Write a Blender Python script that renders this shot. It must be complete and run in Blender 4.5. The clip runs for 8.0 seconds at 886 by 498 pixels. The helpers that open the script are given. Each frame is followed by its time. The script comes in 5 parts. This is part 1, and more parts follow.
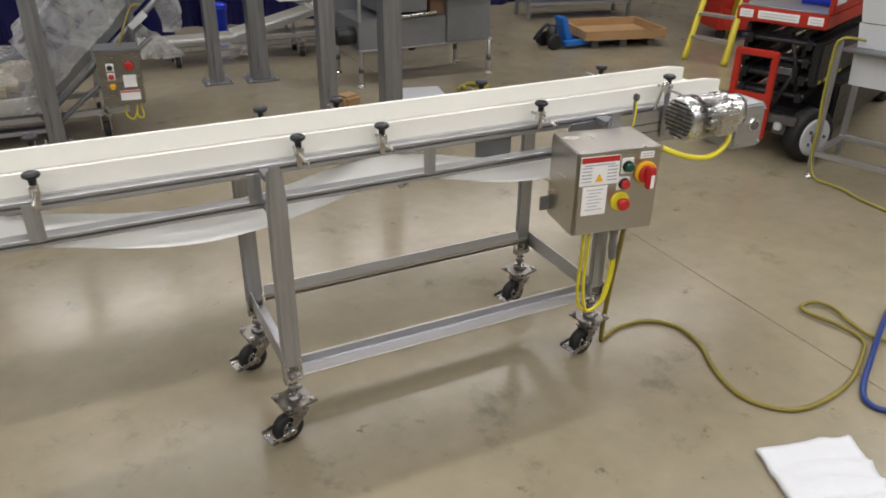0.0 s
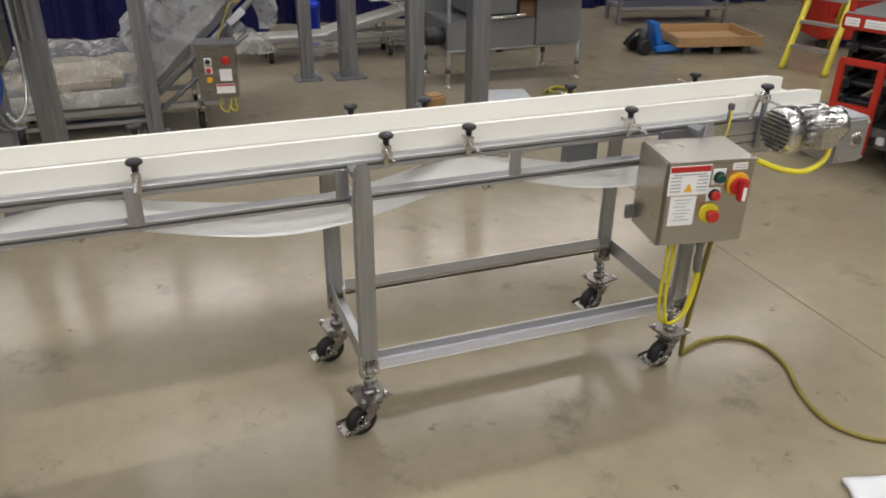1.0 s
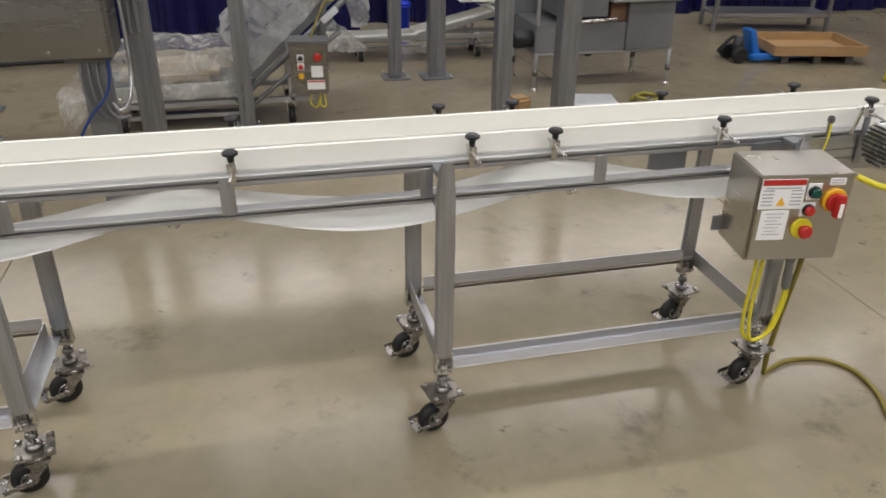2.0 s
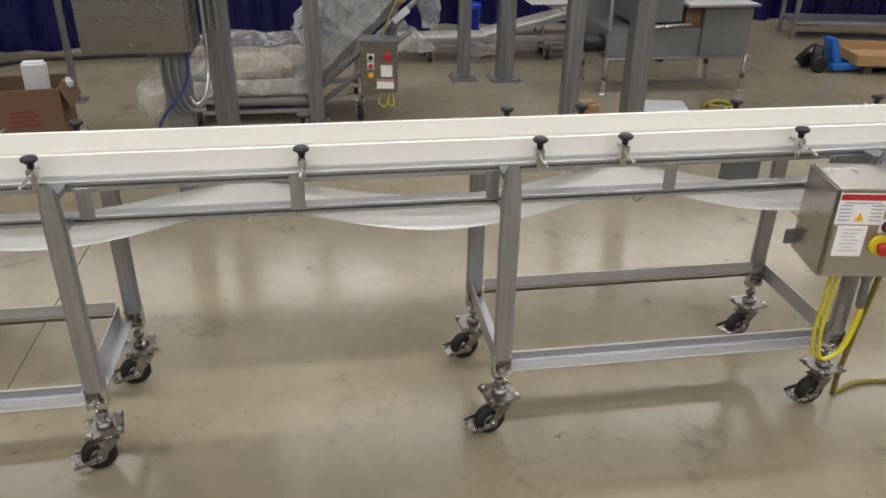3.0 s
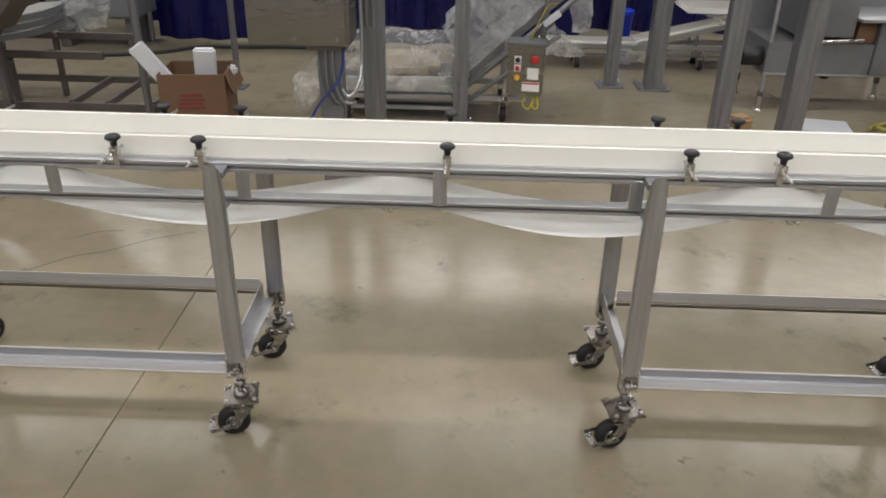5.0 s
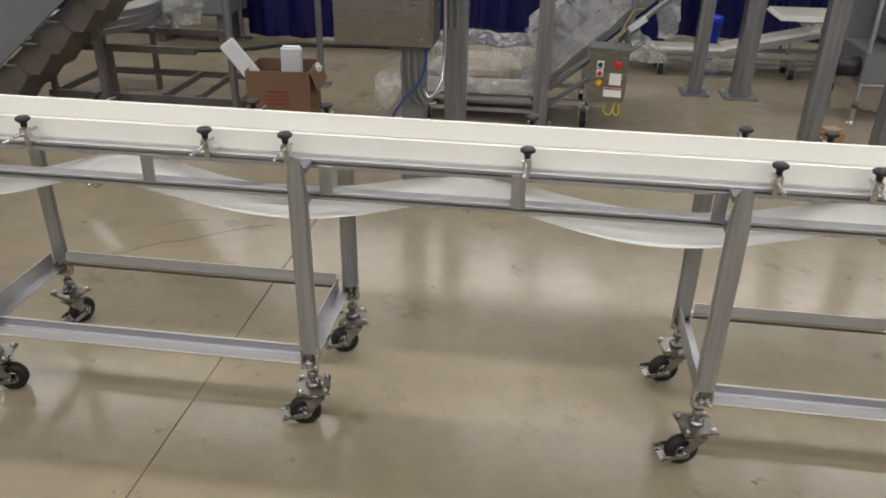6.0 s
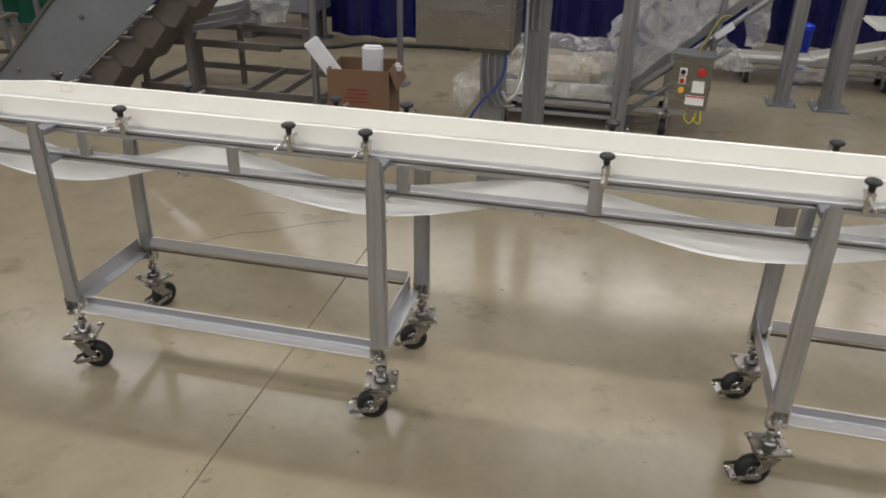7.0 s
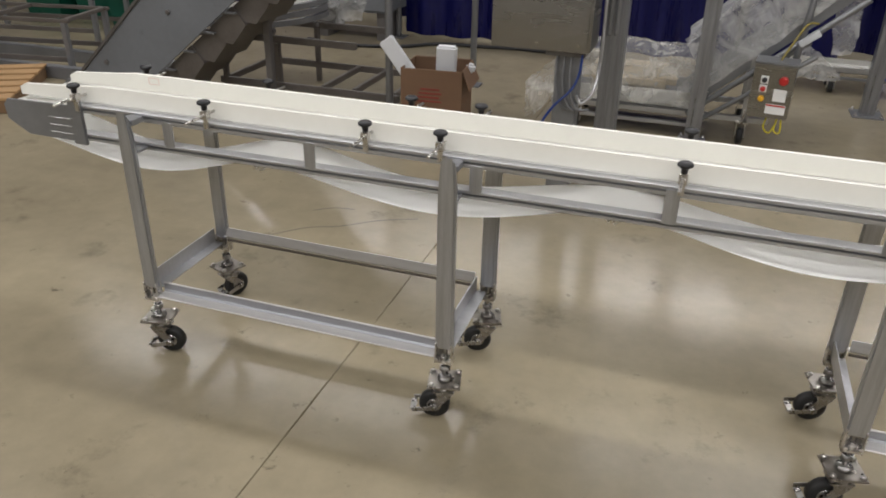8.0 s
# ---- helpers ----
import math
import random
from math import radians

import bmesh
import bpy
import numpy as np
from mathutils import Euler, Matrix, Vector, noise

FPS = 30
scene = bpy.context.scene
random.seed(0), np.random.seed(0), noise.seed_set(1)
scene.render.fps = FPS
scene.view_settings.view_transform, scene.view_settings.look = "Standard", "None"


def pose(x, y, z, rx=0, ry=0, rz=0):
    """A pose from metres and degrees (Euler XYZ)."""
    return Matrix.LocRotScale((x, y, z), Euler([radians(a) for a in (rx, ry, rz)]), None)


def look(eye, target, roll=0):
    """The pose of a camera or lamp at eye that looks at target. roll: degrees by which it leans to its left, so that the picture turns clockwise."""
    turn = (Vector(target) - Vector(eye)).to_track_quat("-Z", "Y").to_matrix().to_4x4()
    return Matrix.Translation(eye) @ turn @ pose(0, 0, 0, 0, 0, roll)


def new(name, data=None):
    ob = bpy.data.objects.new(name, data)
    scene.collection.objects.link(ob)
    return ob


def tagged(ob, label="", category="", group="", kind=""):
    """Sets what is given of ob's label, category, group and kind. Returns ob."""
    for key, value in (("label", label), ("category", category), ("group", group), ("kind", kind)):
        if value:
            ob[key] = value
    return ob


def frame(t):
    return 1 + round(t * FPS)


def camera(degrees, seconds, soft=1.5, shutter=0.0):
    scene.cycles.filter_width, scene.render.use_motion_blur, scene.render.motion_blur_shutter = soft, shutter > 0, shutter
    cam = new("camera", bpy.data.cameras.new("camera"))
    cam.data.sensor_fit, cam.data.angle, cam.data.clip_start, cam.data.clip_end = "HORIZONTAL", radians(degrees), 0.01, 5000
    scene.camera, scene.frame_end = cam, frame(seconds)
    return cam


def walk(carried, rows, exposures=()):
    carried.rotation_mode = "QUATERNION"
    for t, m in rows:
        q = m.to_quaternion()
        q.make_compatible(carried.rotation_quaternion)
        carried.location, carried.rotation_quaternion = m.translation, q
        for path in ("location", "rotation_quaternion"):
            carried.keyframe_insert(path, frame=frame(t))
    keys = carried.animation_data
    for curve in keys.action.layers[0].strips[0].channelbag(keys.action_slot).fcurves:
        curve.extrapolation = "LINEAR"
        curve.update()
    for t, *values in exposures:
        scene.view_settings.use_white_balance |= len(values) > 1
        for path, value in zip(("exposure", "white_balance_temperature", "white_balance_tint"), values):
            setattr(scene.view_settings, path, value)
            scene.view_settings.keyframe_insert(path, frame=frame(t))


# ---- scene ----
cam = camera(60.0, 8.0, soft=1.8)
PATH = [
    (0, (-0.443, -1.908, 1.679), (0.353, -0.319, 0.763), 0.7),
    (0.5, (-0.452, -1.905, 1.68), (0.243, -0.269, 0.764), 0.7),
    (1, (-0.458, -1.903, 1.68), (0.158, -0.235, 0.765), 0.7),
    (1.5, (-0.467, -1.907, 1.683), (0.052, -0.206, 0.768), 0.7),
    (3, (-0.486, -1.912, 1.685), (-0.21, -0.154, 0.772), 0.8),
    (3.5, (-0.494, -1.915, 1.686), (-0.29, -0.147, 0.773), 0.9),
    (4, (-0.499, -1.914, 1.686), (-0.378, -0.139, 0.773), 0.9),
    (4.5, (-0.506, -1.913, 1.686), (-0.471, -0.134, 0.773), 1.0),
    (6, (-0.527, -1.923, 1.69), (-0.761, -0.159, 0.778), 1.0),
    (6.5, (-0.534, -1.928, 1.691), (-0.864, -0.179, 0.78), 1.0),
    (7, (-0.541, -1.933, 1.692), (-0.949, -0.2, 0.781), 1.1),
    (7.5, (-0.557, -1.935, 1.695), (-1.041, -0.223, 0.781), 1.3),
    (8, (-0.562, -1.942, 1.696), (-1.125, -0.254, 0.783), 1.2),
]
walk(cam, [(t, look(eye, aim, roll)) for t, eye, aim, roll in PATH])


# ---- light: long ceiling strips along the hall, the only lamps ----
# y, z and power of each row
LAMPS = [(-6.5, 5.4, 122), (-2.3, 5.4, 86), (1.9, 5.4, 74), (6.3, 5.4, 62), (10.8, 5.4, 112)]
world = bpy.data.worlds.new("world")
scene.world = world
world.use_nodes = True
world.node_tree.nodes["Background"].inputs[0].default_value = (0.75, 0.8, 0.9, 1)
world.node_tree.nodes["Background"].inputs[1].default_value = 0.006
scene.view_settings.exposure = 0.0


def strip_lamp(x, y, z, power, long=3.6):
    data = bpy.data.lights.new("strip_lamp", "AREA")
    data.shape, data.size, data.size_y, data.energy = "RECTANGLE", long, 0.28, power
    data.color = (1.0, 0.975, 0.97)
    new("strip_lamp", data).matrix_world = pose(x, y, z)


for ly, lz, power in LAMPS:
    for lx in (-7.6, -3.8, 0.0, 3.8, 7.6):
        strip_lamp(lx, ly, lz, power)


# ---- materials ----
def mat(name, col, rough=0.5, metal=0.0, vary=0.12, scale=6.0, bump=0.02, stretch=(1, 1, 1), rvar=0.1, alpha=1.0, trans=0.0, spot=0.0, speck=0.0):
    m = bpy.data.materials.new(name)
    m.use_nodes = True
    nt = m.node_tree
    bsdf = nt.nodes["Principled BSDF"]

    def node(kind, **kw):
        n = nt.nodes.new(kind)
        for k, v in kw.items():
            n.inputs[k].default_value = v
        return n

    co = nt.nodes.new("ShaderNodeTexCoord")
    mp = node("ShaderNodeMapping", Scale=stretch)
    nt.links.new(co.outputs["Object"], mp.inputs[0])
    big = node("ShaderNodeTexNoise", Scale=scale, Detail=5.0, Roughness=0.6)
    small = node("ShaderNodeTexNoise", Scale=scale * 11, Detail=4.0, Roughness=0.65)
    for n in (big, small):
        nt.links.new(mp.outputs[0], n.inputs["Vector"])
    add = nt.nodes.new("ShaderNodeMath")
    add.operation = "MULTIPLY_ADD"
    add.inputs[1].default_value = 0.45
    nt.links.new(small.outputs[0], add.inputs[0])
    nt.links.new(big.outputs[0], add.inputs[2])
    rng = node("ShaderNodeMapRange")
    for k, v in ((1, 0.45), (2, 1.0), (3, 0.0), (4, 1.0)):
        rng.inputs[k].default_value = v
    nt.links.new(add.outputs[0], rng.inputs[0])
    mix = nt.nodes.new("ShaderNodeMix")
    mix.data_type = "RGBA"
    mix.inputs[6].default_value = tuple(min(1, c * (1 - vary)) for c in col) + (1,)
    mix.inputs[7].default_value = tuple(min(1, c * (1 + vary)) for c in col) + (1,)
    nt.links.new(rng.outputs[0], mix.inputs[0])
    out = mix.outputs[2]
    if spot:
        vor = node("ShaderNodeTexNoise", Scale=scale * 2.3, Detail=6.0, Roughness=0.7)
        nt.links.new(mp.outputs[0], vor.inputs["Vector"])
        sr = node("ShaderNodeMapRange")
        for k, v in ((1, 0.6), (2, 0.75), (3, 0.0), (4, spot)):
            sr.inputs[k].default_value = v
        nt.links.new(vor.outputs[0], sr.inputs[0])
        mx = nt.nodes.new("ShaderNodeMix")
        mx.data_type = "RGBA"
        mx.inputs[7].default_value = tuple(c * 0.35 for c in col) + (1,)
        nt.links.new(sr.outputs[0], mx.inputs[0])
        nt.links.new(out, mx.inputs[6])
        out = mx.outputs[2]
    for sc, lo, hi in ((7.0, 0.63, 0.69), (2.2, 0.58, 0.74)) if speck else ():
        sn = node("ShaderNodeTexNoise", Scale=sc, Detail=8.0, Roughness=0.72)
        nt.links.new(mp.outputs[0], sn.inputs["Vector"])
        sr = node("ShaderNodeMapRange")
        for k, v in ((1, lo), (2, hi), (3, 0.0), (4, speck)):
            sr.inputs[k].default_value = v
        nt.links.new(sn.outputs[0], sr.inputs[0])
        mx = nt.nodes.new("ShaderNodeMix")
        mx.data_type = "RGBA"
        mx.inputs[7].default_value = tuple(c * 0.4 for c in col) + (1,)
        nt.links.new(sr.outputs[0], mx.inputs[0])
        nt.links.new(out, mx.inputs[6])
        out = mx.outputs[2]
    nt.links.new(out, bsdf.inputs["Base Color"])
    rr = node("ShaderNodeMapRange")
    for k, v in ((1, 0.3), (2, 0.7), (3, max(0.02, rough - rvar)), (4, min(1, rough + rvar))):
        rr.inputs[k].default_value = v
    nt.links.new(big.outputs[0], rr.inputs[0])
    nt.links.new(rr.outputs[0], bsdf.inputs["Roughness"])
    if bump:
        bp = node("ShaderNodeBump", Strength=bump, Distance=0.01)
        nt.links.new(small.outputs[0], bp.inputs["Height"])
        nt.links.new(bp.outputs[0], bsdf.inputs["Normal"])
    bsdf.inputs["Metallic"].default_value = metal
    bsdf.inputs["Alpha"].default_value = alpha
    bsdf.inputs["Transmission Weight"].default_value = trans
    return m


CONCRETE = mat("polished concrete", (0.252, 0.216, 0.147), 0.19, 0, 0.22, 0.7, 0.01, rvar=0.07, spot=0.16, speck=0.8)
CONCRETE.node_tree.nodes["Principled BSDF"].inputs["Specular IOR Level"].default_value = 0.32
JOINT = mat("joint filler", (0.14, 0.115, 0.08), 0.8, 0, 0.3, 20, 0.3)
CRACK = mat("dirt in a crack", (0.10, 0.085, 0.06), 0.85, 0, 0.3, 20, 0.2)
STEEL = mat("brushed stainless steel", (0.54, 0.545, 0.56), 0.38, 0.9, 0.1, 5, 0.03, (0.6, 14, 14))
STEEL_CAB = mat("darkened stainless sheet", (0.34, 0.333, 0.32), 0.26, 1.0, 0.06, 3, 0.01, (1, 1, 5), rvar=0.05)
# stainless lightened for bar faces that catch the light
STEEL_LIT = mat("stainless of lit bar faces", (0.58, 0.57, 0.56), 0.42, 0.45, 0.1, 5, 0.03, (0.6, 14, 14))
STEEL_RAIL = mat("satin stainless rail", (0.49, 0.495, 0.51), 0.44, 0.9, 0.12, 5, 0.03, (0.6, 14, 14))
CASTER = mat("oiled plated steel", (0.30, 0.29, 0.28), 0.27, 1.0, 0.2, 30, 0.01)
# stainless darkened for the upright web of the front lower bars
STEEL_WEB_SHADED = mat("stainless of shaded bar web", (0.34, 0.345, 0.365), 0.42, 0.8, 0.12, 5, 0.03, (0.6, 14, 14))
STEEL_V = mat("brushed stainless upright", (0.43, 0.44, 0.465), 0.4, 0.9, 0.22, 5, 0.03, (14, 14, 0.6))
STEEL_BOX = mat("brushed stainless sheet", (0.52, 0.495, 0.45), 0.3, 1.0, 0.025, 3, 0.004, (1, 1, 5), rvar=0.04)
STEEL_DULL = mat("dull grey steel", (0.235, 0.24, 0.25), 0.42, 0.6, 0.14, 3, 0.03)
STEEL_POST = mat("galvanised post steel", (0.285, 0.29, 0.305), 0.36, 0.75, 0.34, 4, 0.04, (9, 9, 0.5))
STEEL_DARK = mat("dark raw steel", (0.16, 0.15, 0.145), 0.5, 0.6, 0.25, 6, 0.08)
# brown steel behind; also the painted shade strip under the rear lower bars
STEEL_BROWN = mat("stained brownish steel and bar shade", (0.135, 0.12, 0.108), 0.5, 0.4, 0.25, 5, 0.08)
CHROME = mat("polished chrome", (0.75, 0.74, 0.72), 0.12, 1.0, 0.05, 20, 0.0, rvar=0.05)
PEDAL = mat("worn bright plating", (0.30, 0.29, 0.275), 0.3, 1.0, 0.3, 40, 0.03)
PLATE = mat("dulled plated steel", (0.27, 0.25, 0.225), 0.33, 0.95, 0.2, 30, 0.03)
MOTOR = mat("satin cast stainless", (0.66, 0.655, 0.64), 0.27, 1.0, 0.08, 20, 0.02, rvar=0.05)
ZINC = mat("zinc plated steel", (0.55, 0.53, 0.50), 0.3, 0.95, 0.15, 40, 0.05)
PVC = mat("cream white plastic", (0.84, 0.83, 0.765), 0.42, 0, 0.03, 4, 0.01)
BELT = mat("white conveyor belt", (0.86, 0.85, 0.79), 0.5, 0, 0.03, 9, 0.02)
FILM = mat("thin white belt underside", (0.94, 0.94, 0.93), 0.55, 0, 0.03, 7, 0.02)
BLACK = mat("black plastic", (0.012, 0.012, 0.014), 0.42, 0, 0.3, 30, 0.05)
RUBBER = mat("black rubber", (0.010, 0.010, 0.010), 0.6, 0, 0.3, 30, 0.1)
YELLOW = mat("yellow cable jacket", (0.72, 0.62, 0.03), 0.45, 0, 0.12, 14, 0.02)
HOSE = mat("dirty yellow cord", (0.22, 0.175, 0.03), 0.55, 0, 0.3, 9, 0.05)
BLUE = mat("blue hose rubber", (0.012, 0.038, 0.19), 0.4, 0, 0.15, 10, 0.02)
RED = mat("red plastic", (0.46, 0.022, 0.02), 0.35, 0, 0.08, 20, 0.0)
LIFTRED = mat("red machine paint", (0.42, 0.024, 0.012), 0.4, 0, 0.15, 5, 0.03)
AMBER = mat("amber yellow plastic", (0.80, 0.42, 0.02), 0.35, 0, 0.08, 20, 0.0)
GREEN = mat("dark green plastic", (0.004, 0.065, 0.042), 0.35, 0, 0.1, 8, 0.0)
PAPER = mat("white label paper", (0.82, 0.82, 0.80), 0.6, 0, 0.03, 20, 0.0)
INK = mat("grey print", (0.36, 0.36, 0.40), 0.6, 0, 0.1, 30, 0.0)
PINK = mat("faded pink stencil", (0.75, 0.60, 0.53), 0.5, 0, 0.1, 30, 0.0)
CORD = mat("worn yellow cord", (0.30, 0.26, 0.035), 0.5, 0, 0.25, 12, 0.03)
REDPRINT = mat("dark red print", (0.20, 0.03, 0.02), 0.7, 0, 0.2, 30, 0.0)
CARDBOARD = mat("brown cardboard", (0.16, 0.09, 0.05), 0.75, 0, 0.12, 5, 0.05, (1, 1, 4))
FOAM = mat("white foam sheet", (0.64, 0.65, 0.67), 0.7, 0, 0.04, 12, 0.05)
NAVY = mat("navy vinyl curtain", (0.003, 0.0036, 0.060), 0.30, 0, 0.35, 2.5, 0.04, (6, 6, 0.7))
WOOD = mat("pale pine boards", (0.36, 0.22, 0.10), 0.7, 0, 0.2, 3, 0.06, (1, 9, 9))
OLDWOOD = mat("weathered brown boards", (0.17, 0.10, 0.05), 0.75, 0, 0.25, 3, 0.06, (1, 9, 9))
LADDER = mat("yellow fibreglass", (0.66, 0.55, 0.05), 0.45, 0, 0.12, 6, 0.02)
JACKBLUE = mat("blue machine paint", (0.02, 0.15, 0.50), 0.4, 0, 0.15, 6, 0.02)
BINBLUE = mat("blue bin plastic", (0.01, 0.04, 0.55), 0.35, 0, 0.1, 5, 0.0)
GREYPAINT = mat("grey panel paint", (0.165, 0.175, 0.19), 0.5, 0.1, 0.12, 2.5, 0.02, spot=0.3)
WALLPAINT = mat("painted block wall", (0.16, 0.16, 0.155), 0.8, 0, 0.1, 1.5, 0.05)
CEILPAINT = mat("grey roof deck", (0.15, 0.15, 0.15), 0.8, 0, 0.08, 1.5, 0.05)
WRAP = mat("crumpled clear film", (0.78, 0.77, 0.73), 0.13, 0, 0.12, 5, 0.5, alpha=0.26, rvar=0.05)
MILKY = mat("milky plastic sheet", (0.74, 0.74, 0.72), 0.32, 0, 0.06, 4, 0.12, alpha=0.6, rvar=0.05)
WRAPPED = mat("tan packed goods", (0.42, 0.35, 0.24), 0.6, 0, 0.2, 5, 0.2)
WHITEBOARD = mat("white plastic sheet", (0.56, 0.575, 0.59), 0.45, 0, 0.05, 4, 0.01)


def let_through(m, share):
    """Some light passes through a thin sheet."""
    nt = m.node_tree
    out = nt.nodes["Material Output"]
    tr = nt.nodes.new("ShaderNodeBsdfTranslucent")
    tr.inputs[0].default_value = (0.93, 0.93, 0.92, 1)
    mx = nt.nodes.new("ShaderNodeMixShader")
    mx.inputs[0].default_value = share
    nt.links.new(nt.nodes["Principled BSDF"].outputs[0], mx.inputs[1])
    nt.links.new(tr.outputs[0], mx.inputs[2])
    nt.links.new(mx.outputs[0], out.inputs[0])


def crinkled(m, lo, hi):
    """Paints the glints of film folds: alpha rises along thin ridges, stays clear between."""
    nt = m.node_tree
    co = nt.nodes.new("ShaderNodeTexCoord")
    n = nt.nodes.new("ShaderNodeTexNoise")
    n.inputs["Scale"].default_value = 9.0
    n.inputs["Detail"].default_value = 6.0
    n.inputs["Distortion"].default_value = 1.2
    r = nt.nodes.new("ShaderNodeMapRange")
    for k, v in ((1, 0.42), (2, 0.74), (3, lo), (4, hi)):
        r.inputs[k].default_value = v
    nt.links.new(co.outputs["Object"], n.inputs["Vector"])
    nt.links.new(n.outputs[0], r.inputs[0])
    nt.links.new(r.outputs[0], nt.nodes["Principled BSDF"].inputs["Alpha"])


crinkled(WRAP, 0.16, 0.58)
crinkled(MILKY, 0.30, 0.58)
let_through(FILM, 0.12)
let_through(BELT, 0.8)


# ---- mesh helpers ----
def box(bm, x0, x1, y0, y1, z0, z1, m=None):
    vs = [bm.verts.new(p) for p in ((x0, y0, z0), (x1, y0, z0), (x1, y1, z0), (x0, y1, z0), (x0, y0, z1), (x1, y0, z1), (x1, y1, z1), (x0, y1, z1))]
    if m is not None:
        for v in vs:
            v.co = m @ v.co
    for f in ((3, 2, 1, 0), (4, 5, 6, 7), (0, 1, 5, 4), (1, 2, 6, 5), (2, 3, 7, 6), (3, 0, 4, 7)):
        bm.faces.new([vs[i] for i in f])
    return bm


def bevelled(bm, w=0.003, seg=2):
    bmesh.ops.bevel(bm, geom=list(bm.edges), offset=w, segments=seg, affect="EDGES", clamp_overlap=True)
    return bm


def bx(x0, x1, y0, y1, z0, z1, w=0.003, m=None, seg=2):
    return bevelled(box(bmesh.new(), x0, x1, y0, y1, z0, z1, m), w, seg)


def lathe(bm, p0, p1, rings, seg=18):
    """Rings of (share of the way from p0 to p1, radius)."""
    p0, p1 = Vector(p0), Vector(p1)
    q = (p1 - p0).to_track_quat("Z", "Y")
    loops = []
    for s, r in rings:
        c = p0.lerp(p1, s)
        loops.append([bm.verts.new(c + q @ Vector((r * math.cos(a * math.tau / seg), r * math.sin(a * math.tau / seg), 0))) for a in range(seg)])
    for a, b in zip(loops, loops[1:]):
        for i in range(seg):
            bm.faces.new((a[i], a[(i + 1) % seg], b[(i + 1) % seg], b[i])).smooth = True
    bm.faces.new(loops[0][::-1])
    bm.faces.new(loops[-1])
    return bm


def rod(bm, p0, p1, r, seg=12):
    return lathe(bm, p0, p1, ((0, r * 0.85), (0.01, r), (0.99, r), (1, r * 0.85)), seg)


def smooth_path(pts, n=8):
    pts = [Vector(p) for p in pts]
    out = []
    for i in range(len(pts) - 1):
        a, b, c, d = pts[max(i - 1, 0)], pts[i], pts[i + 1], pts[min(i + 2, len(pts) - 1)]
        for k in range(n):
            t = k / n
            out.append(0.5 * (2 * b + (c - a) * t + (2 * a - 5 * b + 4 * c - d) * t * t + (3 * b - a - 3 * c + d) * t ** 3))
    return out + [pts[-1]]


def hose(bm, pts, r, seg=8, n=8):
    path = smooth_path(pts, n)
    loops = []
    for i, p in enumerate(path):
        d = (path[min(i + 1, len(path) - 1)] - path[max(i - 1, 0)]).normalized()
        q = d.to_track_quat("Z", "Y")
        loops.append([bm.verts.new(p + q @ Vector((r * math.cos(a * math.tau / seg), r * math.sin(a * math.tau / seg), 0))) for a in range(seg)])
    for a, b in zip(loops, loops[1:]):
        sh = min(range(seg), key=lambda k: (a[0].co - b[k].co).length)
        for i in range(seg):
            bm.faces.new((a[i], a[(i + 1) % seg], b[(i + 1 + sh) % seg], b[(i + sh) % seg])).smooth = True
    bm.faces.new(loops[0][::-1])
    bm.faces.new(loops[-1])
    return bm


def prism(bm, outline, y0, y1):
    """A plate of thickness y0 to y1 from an outline in x, z."""
    a = [bm.verts.new((x, y0, z)) for x, z in outline]
    b = [bm.verts.new((x, y1, z)) for x, z in outline]
    n = len(a)
    for i in range(n):
        bm.faces.new((a[i], a[(i + 1) % n], b[(i + 1) % n], b[i]))
    bm.faces.new(a[::-1])
    bm.faces.new(b)
    bmesh.ops.recalc_face_normals(bm, faces=bm.faces)
    return bm


def section(bm, outline, x0, x1):
    """A bar along x from an outline in y, z."""
    a = [bm.verts.new((x0, y, z)) for y, z in outline]
    b = [bm.verts.new((x1, y, z)) for y, z in outline]
    n = len(a)
    for i in range(n):
        bm.faces.new((a[i], a[(i + 1) % n], b[(i + 1) % n], b[i]))
    bm.faces.new(a[::-1])
    bm.faces.new(b)
    bmesh.ops.recalc_face_normals(bm, faces=bm.faces)
    return bm


def part(name, bm, material, parent=None, label="", place=None):
    me = bpy.data.meshes.new(name)
    bm.to_mesh(me)
    bm.free()
    me.materials.append(material)
    ob = new(name, me)
    if place is not None:
        ob.matrix_basis = place
    if parent is not None:
        ob.parent = parent
    if label:
        tagged(ob, label)
    return ob


def thing(name, label, category, place=None, group=""):
    ob = new(name)
    ob.empty_display_size = 0.1
    if place is not None:
        ob.matrix_basis = place
    return tagged(ob, label, category, group)


def twin(src, parent, place):
    """Another part on the same mesh."""
    ob = new(src.name.split(".")[0], src.data)
    ob.parent = parent
    ob.matrix_basis = place
    return ob


